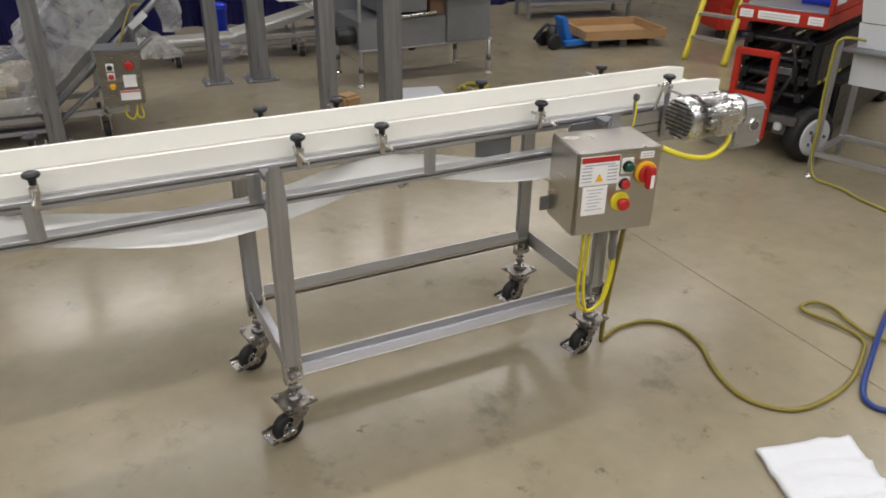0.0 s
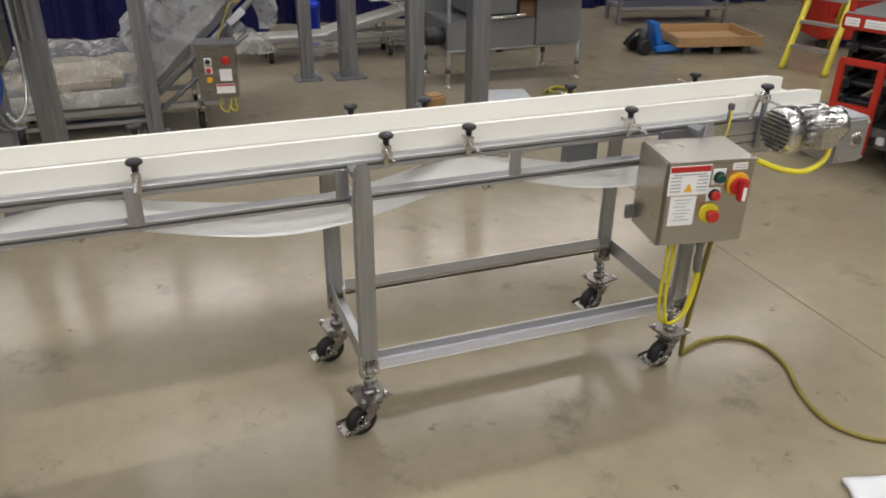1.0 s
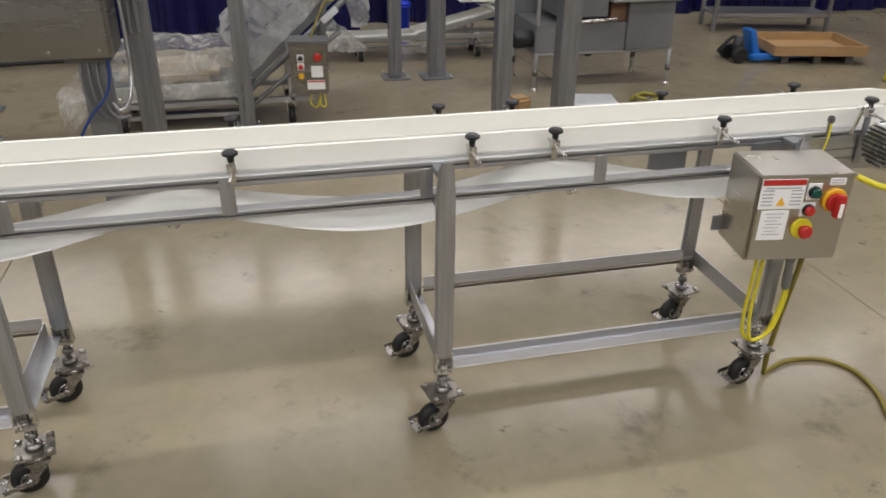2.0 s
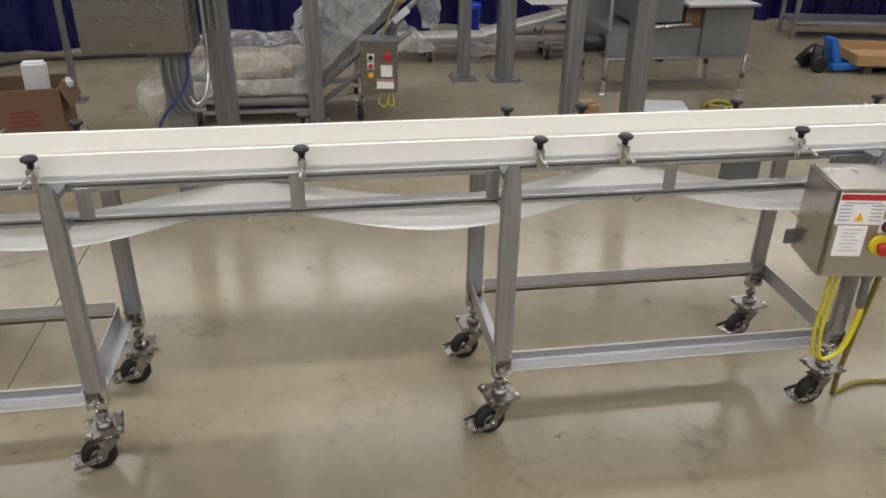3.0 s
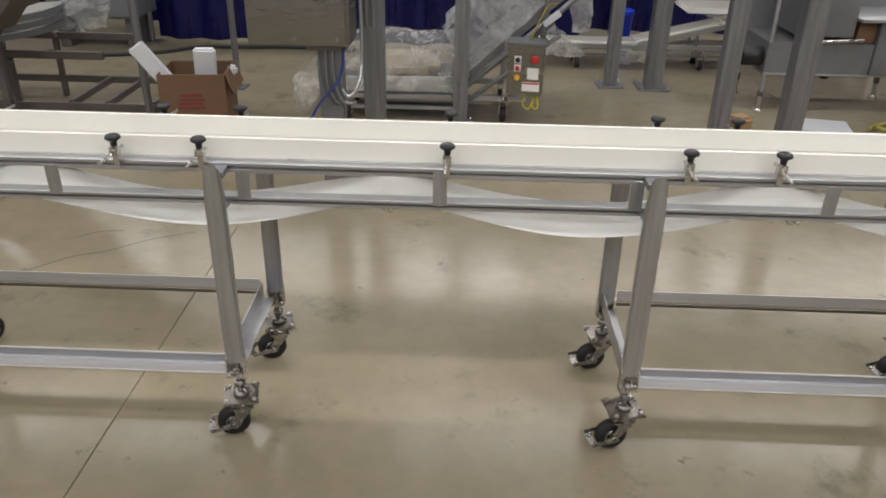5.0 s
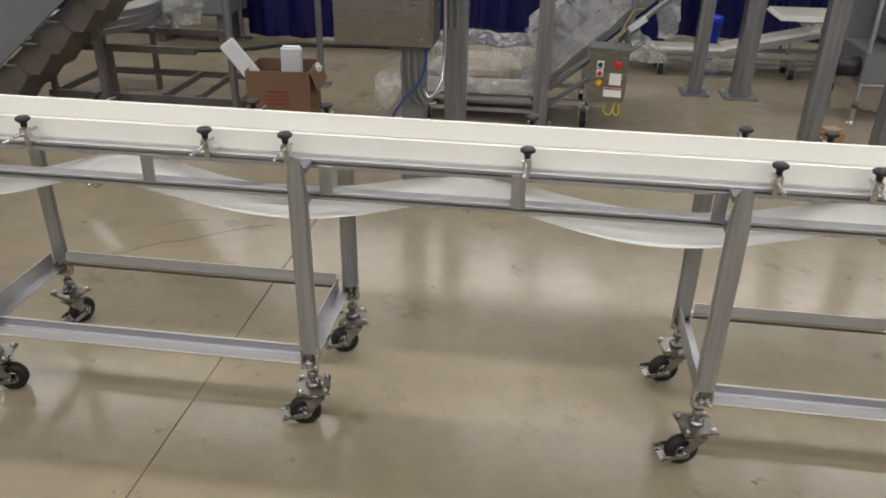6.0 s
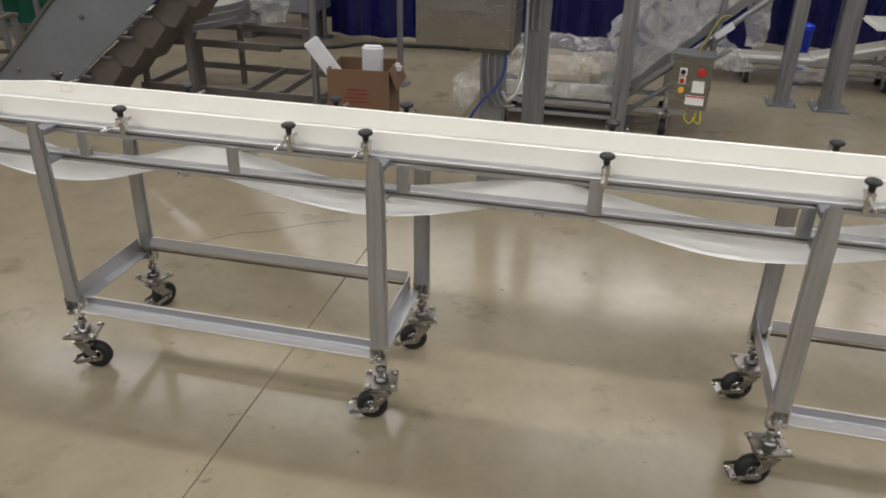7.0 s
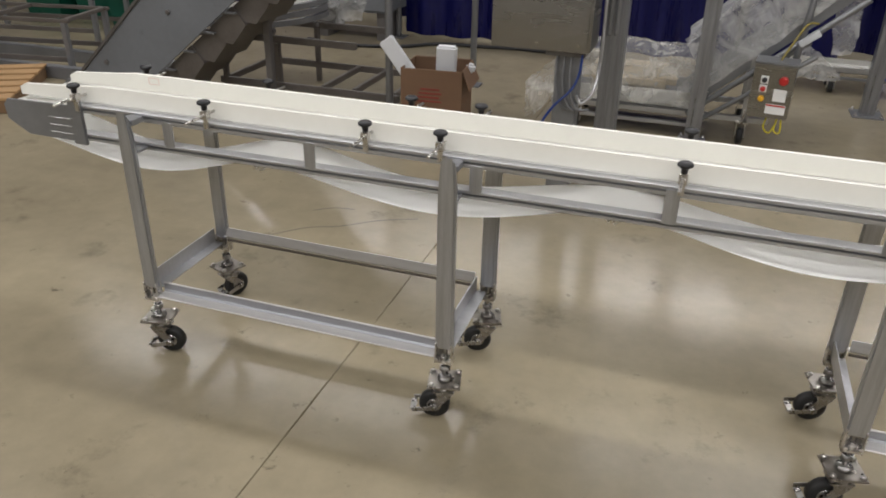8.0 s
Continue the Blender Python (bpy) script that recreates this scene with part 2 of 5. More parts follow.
# ---- hall ----
def hall():
    fl = bmesh.new()
    box(fl, -14, 14, -9, 15, -0.2, -0.012)
    floor = tagged(part("floor", fl, JOINT), "warm grey polished concrete floor with saw-cut joints", "floor", kind="structure")
    xs = [-14, -8.9, -5.25, -1.655, 1.95, 5.6, 9.2, 14]
    ys = [-9, 6.1, 15]
    for x0, x1 in zip(xs, xs[1:]):
        for y0, y1 in zip(ys, ys[1:]):
            part("slab", bx(x0 + 0.0016, x1 - 0.0016, y0 + 0.0016, y1 - 0.0016, -0.012, 0.0, 0.002, seg=1), CONCRETE, floor)
    for pts in ([(-2.46, 1.03), (-2.33, 1.17), (-2.19, 1.24), (-2.02, 1.38), (-1.84, 1.47)], [(-2.40, 1.37), (-2.31, 1.44), (-2.2, 1.46)]):
        ck = bmesh.new()
        path = smooth_path([(x, y, 0.0006) for x, y in pts], 6)
        for p, q in zip(path, path[1:]):
            d = (q - p).normalized() * 0.005
            ck.faces.new([ck.verts.new(v) for v in (p + Vector((-d.y, d.x, 0)), p + Vector((d.y, -d.x, 0)), q + Vector((d.y, -d.x, 0)), q + Vector((-d.y, d.x, 0)))])
        part("crack", ck, CRACK, floor, "fine crack in the concrete")
    for n, b in (("wall_north", (-14.2, 14.2, 15, 15.2)), ("wall_south", (-14.2, 14.2, -9.2, -9)), ("wall_east", (14, 14.2, -9, 15)), ("wall_west", (-14.2, -14, -9, 15))):
        tagged(part(n, bx(*b, -0.2, 6, 0.01), WALLPAINT), "plain grey painted block wall of the hall", "wall", kind="structure")
    tagged(part("ceiling", bx(-14.2, 14.2, -9.2, 15.2, 6, 6.2, 0.01), CEILPAINT), "dull grey painted roof deck of the hall", "ceiling", kind="structure")


hall()

# ---- the belt conveyor in the foreground ----
MID = 0.22
BELT_Z = 0.906
X0, X1 = -2.845, 1.72
LEG_X = (-2.325, -1.203, 0.008, 1.14)


def caster(parent, x, y, turn, pedal=1):
    """A swivel caster with a brake lever, under a levelling stem. pedal: 1 on the wheel's side, -1 on the other."""
    bm = bmesh.new()
    rod(bm, (0, 0, 0.15), (0, 0, 0.30), 0.009)
    lathe(bm, (0, 0, 0.186), (0, 0, 0.204), ((0, 0.018), (1, 0.018)), 6)
    lathe(bm, (0, 0, 0.152), (0, 0, 0.166), ((0, 0.024), (0.6, 0.024), (1, 0.016)), 18)
    lathe(bm, (0, 0, 0.112), (0, 0, 0.141), ((0, 0.030), (0.3, 0.036), (0.55, 0.036), (0.6, 0.031), (1, 0.031)), 20)
    box(bm, -0.036, 0.034, -0.029, 0.029, 0.108, 0.113)
    for s in (-1, 1):
        prof = [(-0.030, 0.112), (0.032, 0.112), (0.022, 0.094), (-0.018, 0.050), (-0.026, 0.039), (-0.040, 0.040), (-0.047, 0.053), (-0.040, 0.068), (-0.022, 0.092)]
        prism(bm, prof, s * 0.027 - 0.0018, s * 0.027 + 0.0018)
    rod(bm, (-0.032, -0.036, 0.052), (-0.032, 0.036, 0.052), 0.007)
    for s in (-1, 1):
        lathe(bm, (-0.032, s * 0.029, 0.052), (-0.032, s * 0.040, 0.052), ((0, 0.013), (0.7, 0.013), (1, 0.009)), 6)
    ob = part("caster", bm, CASTER, parent, "zinc plated swivel caster", pose(x, y, 0, 0, 0, turn))
    p = bevelled(box(bmesh.new(), -0.054, 0.054, -0.053, 0.053, 0.1425, 0.1505), 0.002, 2)
    plate = part("top_plate", p, PLATE, ob, "square steel mounting plate")
    for sx in (-1, 1):
        for sy in (-1, 1):
            bolt = lathe(bmesh.new(), (sx * 0.041, sy * 0.039, 0.150), (sx * 0.041, sy * 0.039, 0.159), ((0, 0.009), (0.7, 0.009), (1, 0.006)), 6)
            part("bolt", bolt, ZINC, plate)
    w = bmesh.new()
    lathe(w, (-0.032, -0.018, 0.052), (-0.032, 0.018, 0.052), ((0, 0.036), (0.03, 0.046), (0.2, 0.0515), (0.8, 0.0515), (0.97, 0.046), (1, 0.036)), 28)
    wheel = part("wheel", w, RUBBER, ob, "black rubber wheel")
    h = bmesh.new()
    lathe(h, (-0.032, -0.021, 0.052), (-0.032, 0.021, 0.052), ((0, 0.022), (0.1, 0.027), (0.9, 0.027), (1, 0.022)), 20)
    part("hub", h, CASTER, wheel)
    b = bmesh.new()
    m = pose(-0.032, 0, 0.052, 0, 0, 0 if pedal > 0 else 180) @ pose(0, 0, 0, 0, -8 if pedal > 0 else -14, 0)
    for sy in (-1, 1):
        box(b, -0.074, 0.014, sy * 0.035 - 0.0014, sy * 0.035 + 0.0014, -0.009, 0.008, m)
    box(b, -0.080, -0.060, -0.036, 0.020, 0.002, 0.006, m)
    part("brake_pedal", bevelled(b, 0.001, 1), PEDAL, ob, "bright chromed brake lever")


def leg(parent, x, y, z1):
    """A flat rounded tube, its head cut slanting, open at the foot."""
    bm = bmesh.new()
    box(bm, x - 0.029, x + 0.029, y - 0.011, y + 0.011, 0.285, z1)
    for v in bm.verts:
        if v.co.z > 0.5 and v.co.y > y:
            v.co.z -= 0.045
    bmesh.ops.bisect_plane(bm, geom=list(bm.verts) + list(bm.edges) + list(bm.faces), plane_co=(0, 0, z1 - 0.11), plane_no=(0, 0, 1))
    for v in bm.verts:
        if v.co.z > z1 - 0.07:
            v.co.x = x + (v.co.x - x) * 0.74
    up = [e for e in bm.edges if abs(e.verts[0].co.z - e.verts[1].co.z) > 0.04 and abs(e.verts[0].co.y - e.verts[1].co.y) < 0.001]
    bmesh.ops.bevel(bm, geom=up, offset=0.006, segments=4, affect="EDGES")
    ob = part("leg", bm, STEEL_V, parent)
    ft = bmesh.new()
    box(ft, x - 0.028, x - 0.024, y - 0.015, y + 0.015, 0.225, 0.30)
    box(ft, x + 0.024, x + 0.028, y - 0.015, y + 0.015, 0.235, 0.30)
    box(ft, x - 0.028, x + 0.028, y + 0.011, y + 0.015, 0.235, 0.30)
    box(ft, x - 0.028, x + 0.028, y - 0.015, y + 0.015, 0.228, 0.235)
    lathe(ft, (x, y, 0.235), (x, y, 0.25), ((0, 0.013), (1, 0.013)), 6)
    for s in (-1, 1):
        lathe(ft, (x + s * 0.02, y - 0.015, 0.242), (x + s * 0.02, y - 0.023, 0.242), ((0, 0.008), (1, 0.006)), 8)
    part("foot_socket", ft, ZINC, ob)


def clamp(parent, x, side, tall=0.0):
    """A guide clamp: bracket, block, round black knob and the rod that holds the guide."""
    s = -1 if side == "front" else 1
    y = MID + s * 0.15
    bm = bmesh.new()
    box(bm, x - 0.008, x + 0.008, y - 0.003, y + 0.003, 0.893, 0.94 + tall)
    box(bm, x - 0.0115, x + 0.0115, y - 0.0115, y + 0.0115, 0.928 + tall, 0.954 + tall)
    lathe(bm, (x, y - 0.0115, 0.941 + tall), (x, y - 0.016, 0.941 + tall), ((0, 0.008), (1, 0.007)), 10)
    rod(bm, (x, y, 0.955 + tall), (x, y, 0.972 + tall), 0.008)
    ob = part("guide_clamp", bm, ZINC, parent)
    k = bmesh.new()
    lathe(k, (x, y, 0.958 + tall), (x, y, 0.990 + tall), ((0, 0.009), (0.38, 0.010), (0.52, 0.016), (0.64, 0.0215), (0.82, 0.0215), (0.95, 0.017), (1, 0.010)), 20)
    part("knob", k, BLACK, ob, "round black plastic knob")
    r = bmesh.new()
    rod(r, (x, MID + s * 0.10, 0.941 + tall), (x + s * 0.004, MID + s * 0.25, 0.938 + tall), 0.0045)
    part("rod", r, ZINC, ob, "thin bright steel rod")


def rail(z0, z1, front, depth):
    """A folded channel with a groove along its face."""
    s = -1 if front else 1
    y = MID + s * 0.14
    d = -s * depth
    h = z1 - z0
    out = [(y, z0), (y, z0 + h * 0.33), (y + d * 0.3, z0 + h * 0.38), (y + d * 0.3, z0 + h * 0.6), (y, z0 + h * 0.65), (y, z1 - 0.002), (y + d * 0.06, z1), (y + d, z1), (y + d, z0)]
    return out


def return_belt(x):
    """Height of the slack return strand between its rollers."""
    stops = (-2.80, -1.89, -0.735, 0.43, 1.50)
    tops = (0.785, 0.803, 0.806, 0.803, 0.785)
    for a, b, za, zb in zip(stops, stops[1:], tops, tops[1:]):
        if a <= x <= b:
            u = (x - a) / (b - a)
            sag = (0.118 if b < -1.5 else 0.096) * (b - a) / 1.16
            base = za + (zb - za) * u
            par = 4 * u * (1 - u)
            hump = math.sin(math.pi * u) ** 2
            return base - sag * (0.55 * par + 0.45 * hump)
    return 0.8


def conveyor():
    c = thing("belt_conveyor", "long stainless steel belt conveyor with white belt on caster stands", "conveyor")
    # frame rails
    for front in (True, False):
        part("upper_rail", section(bmesh.new(), rail(0.886, 0.912, front, 0.036), -2.6, 1.62), STEEL_RAIL, c)
        part("lower_rail", section(bmesh.new(), rail(0.786, 0.811, front, 0.04), -2.6, 1.30), STEEL_RAIL, c)
        s = -1 if front else 1
        for x in (-2.21, -1.685, -1.14, -0.583, -0.032, 0.505, 1.03):
            part("hanger", bx(x - 0.019, x + 0.019, MID + s * 0.138 - 0.003, MID + s * 0.138 + 0.003, 0.80, 0.892, 0.001, seg=1), STEEL_V, c)
        yy = MID + s * 0.143
        # nose plate and drive plate
        pl = prism(bmesh.new(), [(-2.56, 0.78), (-2.56, 0.908), (-2.87, 0.903), (-2.89, 0.88), (-2.885, 0.83), (-2.80, 0.782)], yy - 0.004, yy + 0.004)
        nose = part("nose_plate", pl, STEEL_DULL, c, "grey slotted take-up side plate")
        for k in range(3):
            part("slot", bx(-2.70, -2.60, yy + s * 0.004 - 0.002, yy + s * 0.004 + 0.002, 0.802 + k * 0.027, 0.806 + k * 0.027, 0.001, seg=1), STEEL_RAIL, nose)
        part("end_bracket", bx(-2.605, -2.55, yy - 0.007, yy + 0.007, 0.77, 0.93, 0.003), STEEL_DULL, c)
        pl = prism(bmesh.new(), [(1.02, 0.79), (1.02, 0.892), (1.70, 0.905), (1.78, 0.89), (1.80, 0.82), (1.74, 0.77)], yy - 0.004, yy + 0.004)
        drv = part("drive_plate", pl, STEEL, c)
        for k in range(2):
            part("slot", bx(1.10, 1.45, yy + s * 0.004 - 0.002, yy + s * 0.004 + 0.002, 0.82 + k * 0.03, 0.825 + k * 0.03, 0.001, seg=1), STEEL_DARK, drv)
    for x in (-2.3, -1.45, -0.6, 0.2, 0.95):
        part("cross_tie", bx(x - 0.015, x + 0.015, MID - 0.11, MID + 0.11, 0.872, 0.886, 0.002, seg=1), STEEL_DULL, c)
    part("junction_plate", bx(0.81, 0.955, 0.343, 0.349, 0.715, 0.7865, 0.002, seg=1), STEEL_DULL, c)
    # belt, carrying side with both nose turns
    bm = bmesh.new()
    prof = []
    for k in range(9):
        a = math.pi / 2 + math.pi * k / 8
        prof.append((X0 + 0.03 + 0.055 * math.cos(a), BELT_Z - 0.055 + 0.055 * math.sin(a)))
    prof = prof[::-1]
    for k in range(9):
        a = math.pi / 2 - math.pi * k / 8
        prof.append((X1 + 0.055 * math.cos(a), BELT_Z - 0.055 + 0.055 * math.sin(a)))
    inner = [(x + (0.004 if x < 0 else -0.004), z - 0.004 if z > BELT_Z - 0.055 else z + 0.004) for x, z in prof[::-1]]
    prism(bm, prof + inner, MID - 0.135, MID + 0.135)
    part("belt", bm, BELT, c, "smooth white belt")
    bm = bmesh.new()
    n = 150
    ra, rb = [], []
    for i in range(n + 1):
        x = -2.80 + 4.30 * i / n
        z = return_belt(x)
        curl = 0.004 * math.sin(x * 7)
        ra.append(bm.verts.new((x, MID - 0.12, z + curl)))
        rb.append(bm.verts.new((x, MID + 0.12, z - curl)))
    for i in range(n):
        bm.faces.new((ra[i], ra[i + 1], rb[i + 1], rb[i])).smooth = True
    part("return_belt", bm, FILM, c, "slack white return belt sagging between rollers")
    for x in (-1.89, -0.735, 0.43):
        z = return_belt(x) - 0.026
        bm = lathe(bmesh.new(), (x, MID - 0.11, z), (x, MID + 0.11, z), ((0, 0.018), (0.03, 0.022), (0.97, 0.022), (1, 0.018)), 20)
        r = part("return_roller", bm, BELT, c)
        b2 = bmesh.new()
        rod(b2, (x, MID - 0.14, z), (x, MID + 0.14, z), 0.008)
        part("axle", b2, CHROME, r)
    # side guides with lowered ends
    for yy in (MID - 0.095, MID + 0.095):
        bm = bmesh.new()
        e0 = X0 if yy < MID else X0 + 0.045
        prof = [(e0, 0.911), (1.69, 0.911), (1.69, 0.960), (1.62, 0.970), (-2.5, 0.972), (-2.60, 0.963), (e0 + 0.025, 0.951), (e0, 0.938)]
        prism(bm, prof, yy - 0.007, yy + 0.007)
        part("side_guide", bm, PVC, c, "cream white plastic side guide")
        lip = bx(X0 + 0.04, 1.70, yy - 0.016, yy + 0.016, 0.9085, 0.9135, 0.001, seg=1)
        part("guide_foot", lip, BELT, c)
    for a, b, z0, z1 in ((-2.445, -2.40, 0.962, 0.9645), (-2.445, -2.40, 0.940, 0.9425), (-2.445, -2.442, 0.940, 0.9645), (-2.403, -2.40, 0.940, 0.9645)):
        part("stencil_line", bx(a, b, MID + 0.0868, MID + 0.0885, z0, z1, 0.0003, seg=1), PINK, c, "faint pink stencil mark")
    for x in (-2.56, -2.047, -1.486, -1.248, -0.563, 0.097, 0.346, 0.889):
        clamp(c, x, "front")
    clamp(c, 1.403, "front", 0.03)
    for x in (-2.50, -1.99, -1.453, -1.213, -0.562, 0.07, 0.313, 0.838, 1.346):
        clamp(c, x, "rear")
    part("tall_bracket", bx(1.39, 1.415, 0.064, 0.069, 0.80, 0.99, 0.002), STEEL_V, c)
    part("tall_bracket", bx(-0.602, -0.562, 0.074, 0.079, 0.80, 0.905, 0.002), STEEL_V, c)
    h = bmesh.new()
    hose(h, [(1.36, 0.075, 0.90), (1.36, 0.05, 0.985), (1.375, 0.05, 1.0), (1.39, 0.06, 0.99)], 0.006)
    part("hook", h, CHROME, c)
    # photo eye by the drive end
    eye = part("photo_eye", bx(1.26, 1.278, 0.058, 0.078, 0.945, 0.968, 0.004), STEEL_DARK, c, "small dark photo eye with yellow lead")
    part("bracket", bx(1.262, 1.278, 0.07, 0.074, 0.90, 0.95, 0.001, seg=1), ZINC, eye)
    part("lead", hose(bmesh.new(), [(1.268, 0.062, 0.945), (1.262, 0.055, 0.90), (1.255, 0.06, 0.85), (1.20, 0.05, 0.80)], 0.003), YELLOW, eye)
    # two leg frames
    rear_x = (-2.312, -1.18, 0.001, 1.094)
    turns_front = (-166, 14, 14, 10)
    turns_rear = (-112, 18, 12, 14)
    for i, x in enumerate(LEG_X):
        leg(c, x, 0.014, 0.933)
        leg(c, rear_x[i], 0.448, 0.905)
        caster(c, x, 0.026, turns_front[i], -1 if i == 0 else 1)
        caster(c, rear_x[i], 0.452, turns_rear[i], -1 if i == 0 else 1)
        part("leg_bracket", bx(x - 0.025, x + 0.025, 0.026, 0.082, 0.79, 0.80, 0.002, seg=1), STEEL_DULL, c)
        part("leg_bracket", bx(x - 0.025, x + 0.025, 0.026, 0.082, 0.885, 0.905, 0.002, seg=1), STEEL_DULL, c)
        part("leg_bracket", bx(x - 0.025, x + 0.025, 0.355, 0.436, 0.80, 0.86, 0.002, seg=1), STEEL_DULL, c)
        bm = bmesh.new()
        box(bm, x - 0.022, x - 0.018, 0.026, 0.436, 0.262, 0.322)
        box(bm, x - 0.018, x + 0.022, 0.048, 0.433, 0.262, 0.266)
        part("cross_bar", bm, STEEL_RAIL, c)
    for xa, xb in ((LEG_X[0], LEG_X[1]), (LEG_X[2], LEG_X[3])):
        # web darker, flange and top edge paler: light and shade set by colour
        out = [(0.036, 0.2545), (0.041, 0.262), (0.0415, 0.284), (0.046, 0.287), (0.046, 0.2545)]
        bar = part("lower_bar", section(bmesh.new(), out, xa + 0.029, xb - 0.029), STEEL_WEB_SHADED, c, "folded stainless angle bar")
        part("flange", bx(xa + 0.029, xb - 0.029, -0.006, 0.046, 0.2495, 0.2543, 0.001, seg=1), STEEL_LIT, bar)
        part("top_edge", bx(xa + 0.029, xb - 0.029, 0.0395, 0.0465, 0.2872, 0.2900, 0.0005, seg=1), STEEL_LIT, bar)
        # rear bar: face tilted up and coloured paler to look lit
        out = [(0.452, 0.280), (0.438, 0.292), (0.436, 0.297), (0.444, 0.331), (0.448, 0.331), (0.443, 0.297), (0.452, 0.286), (0.478, 0.286), (0.478, 0.280)]
        bar = part("lower_bar", section(bmesh.new(), out, xa + 0.029, xb - 0.029), STEEL_LIT, c, "folded stainless angle bar")
        # dark strip: shade under the bar put into the colour
        part("under_shade", bx(xa + 0.029, xb - 0.029, 0.4365, 0.4435, 0.2745, 0.2835, 0.001, seg=1), STEEL_BROWN, bar)
    control_box(c)
    drive(c)


def control_box(c):
    m = pose(0.893, -0.142, 0.605, 0, 0, -9)
    W, D, H = 0.286, 0.19, 0.282
    bm = bmesh.new()
    box(bm, 0, W, 0, D, 0, H)
    for v in bm.verts:
        if v.co.z > 0.1 and v.co.y < 0.1:
            v.co.z -= 0.004
    bevelled(bm, 0.005, 2)
    body = part("control_box", bm, STEEL_BOX, c, "stainless steel control box with push buttons", m)
    d = bx(0.006, W - 0.006, -0.009, -0.001, 0.006, H - 0.012, 0.003)
    part("box_door", d, STEEL_BOX, body)
    part("rim", bx(0, W, -0.012, 0.004, H - 0.012, H - 0.002, 0.002), STEEL_BOX, body)

    def plate(name, u0, u1, w0, w1, material, label="", y=-0.0105):
        return part(name, bx(u0, u1, y - 0.001, y + 0.002, H - w1, H - w0, 0.0006, seg=1), material, body, label)

    plate("warning_label", 0.006, 0.138, 0.014, 0.108, PAPER, "white warning label with red header")
    plate("label_header", 0.008, 0.136, 0.016, 0.034, RED, "", -0.0117)
    for k in range(5):
        for u in (0.012, 0.098):
            plate("print_bar", u, u + 0.034, 0.048 + k * 0.011, 0.052 + k * 0.011, INK, "", -0.0115)
    t = bmesh.new()
    prism(t, [(0.058, H - 0.096), (0.084, H - 0.096), (0.071, H - 0.07)], -0.0135, -0.0115)
    part("warning_mark", t, AMBER, body)
    plate("print_bar", 0.02, 0.124, 0.04, 0.044, INK, "", -0.0115)
    plate("paper_label", 0.02, 0.104, 0.113, 0.208, PAPER, "white printed paper label")
    for k in range(7):
        plate("print_bar", 0.034 + 0.006 * (k % 2), 0.09 - 0.008 * (k % 3), 0.122 + k * 0.011, 0.1245 + k * 0.011, INK, "", -0.0115)
    plate("switch_label", 0.207, 0.254, 0.014, 0.036, PAPER)
    for k in range(2):
        plate("print_bar", 0.212, 0.249, 0.019 + k * 0.008, 0.022 + k * 0.008, INK, "", -0.0115)
    plate("button_plate", 0.145, 0.186, 0.03, 0.08, PAPER)
    plate("button_plate", 0.136, 0.18, 0.09, 0.133, PAPER)

    def button(u, w, material, label, r=0.0165, h=0.02):
        ring = lathe(bmesh.new(), (u, -0.009, H - w), (u, -0.018, H - w), ((0, r * 1.12), (0.7, r * 1.12), (1, r)), 20)
        b = part("push_button", ring, BLACK, body, label)
        cap = lathe(bmesh.new(), (u, -0.016, H - w), (u, -0.012 - h, H - w), ((0, r * 0.86), (0.8, r * 0.86), (1, r * 0.7)), 20)
        part("cap", cap, material, b)

    button(0.166, 0.056, GREEN, "green start button")
    button(0.159, 0.112, RED, "red stop button")
    ring = lathe(bmesh.new(), (0.152, -0.009, H - 0.172), (0.152, -0.016, H - 0.172), ((0, 0.032), (0.7, 0.032), (1, 0.029)), 28)
    es = part("emergency_stop", ring, YELLOW, body, "red mushroom stop button on yellow ring")
    part("mushroom", lathe(bmesh.new(), (0.152, -0.014, H - 0.172), (0.152, -0.048, H - 0.172), ((0, 0.011), (0.5, 0.012), (0.55, 0.02), (0.8, 0.021), (1, 0.015)), 22), RED, es)
    ring = lathe(bmesh.new(), (0.23, -0.009, H - 0.082), (0.23, -0.02, H - 0.082), ((0, 0.037), (0.7, 0.037), (1, 0.034)), 28)
    sw = part("main_switch", ring, AMBER, body, "red rotary main switch on yellow disc")
    part("switch_base", lathe(bmesh.new(), (0.23, -0.018, H - 0.085), (0.23, -0.032, H - 0.085), ((0, 0.028), (0.8, 0.028), (1, 0.025)), 24), RED, sw)
    part("switch_handle", bx(0.219, 0.245, -0.054, -0.03, H - 0.125, H - 0.055, 0.004), RED, sw)
    part("handle_sticker", bx(0.227, 0.239, -0.0555, -0.0535, H - 0.121, H - 0.078, 0.0005, seg=1), PAPER, sw)
    # bracket arm to the leg, glands and leads below
    part("box_bracket", bx(0.888, 0.95, 0.03, 0.041, 0.625, 0.675, 0.003), STEEL_DULL, c)
    part("box_bracket", bx(1.10, 1.16, -0.03, 0.004, 0.64, 0.80, 0.003), STEEL_DULL, c)
    leads = ([(1.0, -0.07, 0.60), (0.997, -0.075, 0.50), (1.005, -0.06, 0.36), (1.03, -0.045, 0.262), (1.075, -0.05, 0.232), (1.115, -0.055, 0.265), (1.135, -0.06, 0.36), (1.14, -0.06, 0.44)],
             [(1.012, -0.085, 0.60), (1.01, -0.085, 0.50), (1.02, -0.07, 0.36), (1.05, -0.055, 0.25), (1.085, -0.055, 0.24), (1.125, -0.06, 0.28), (1.147, -0.06, 0.38), (1.148, -0.06, 0.44)])
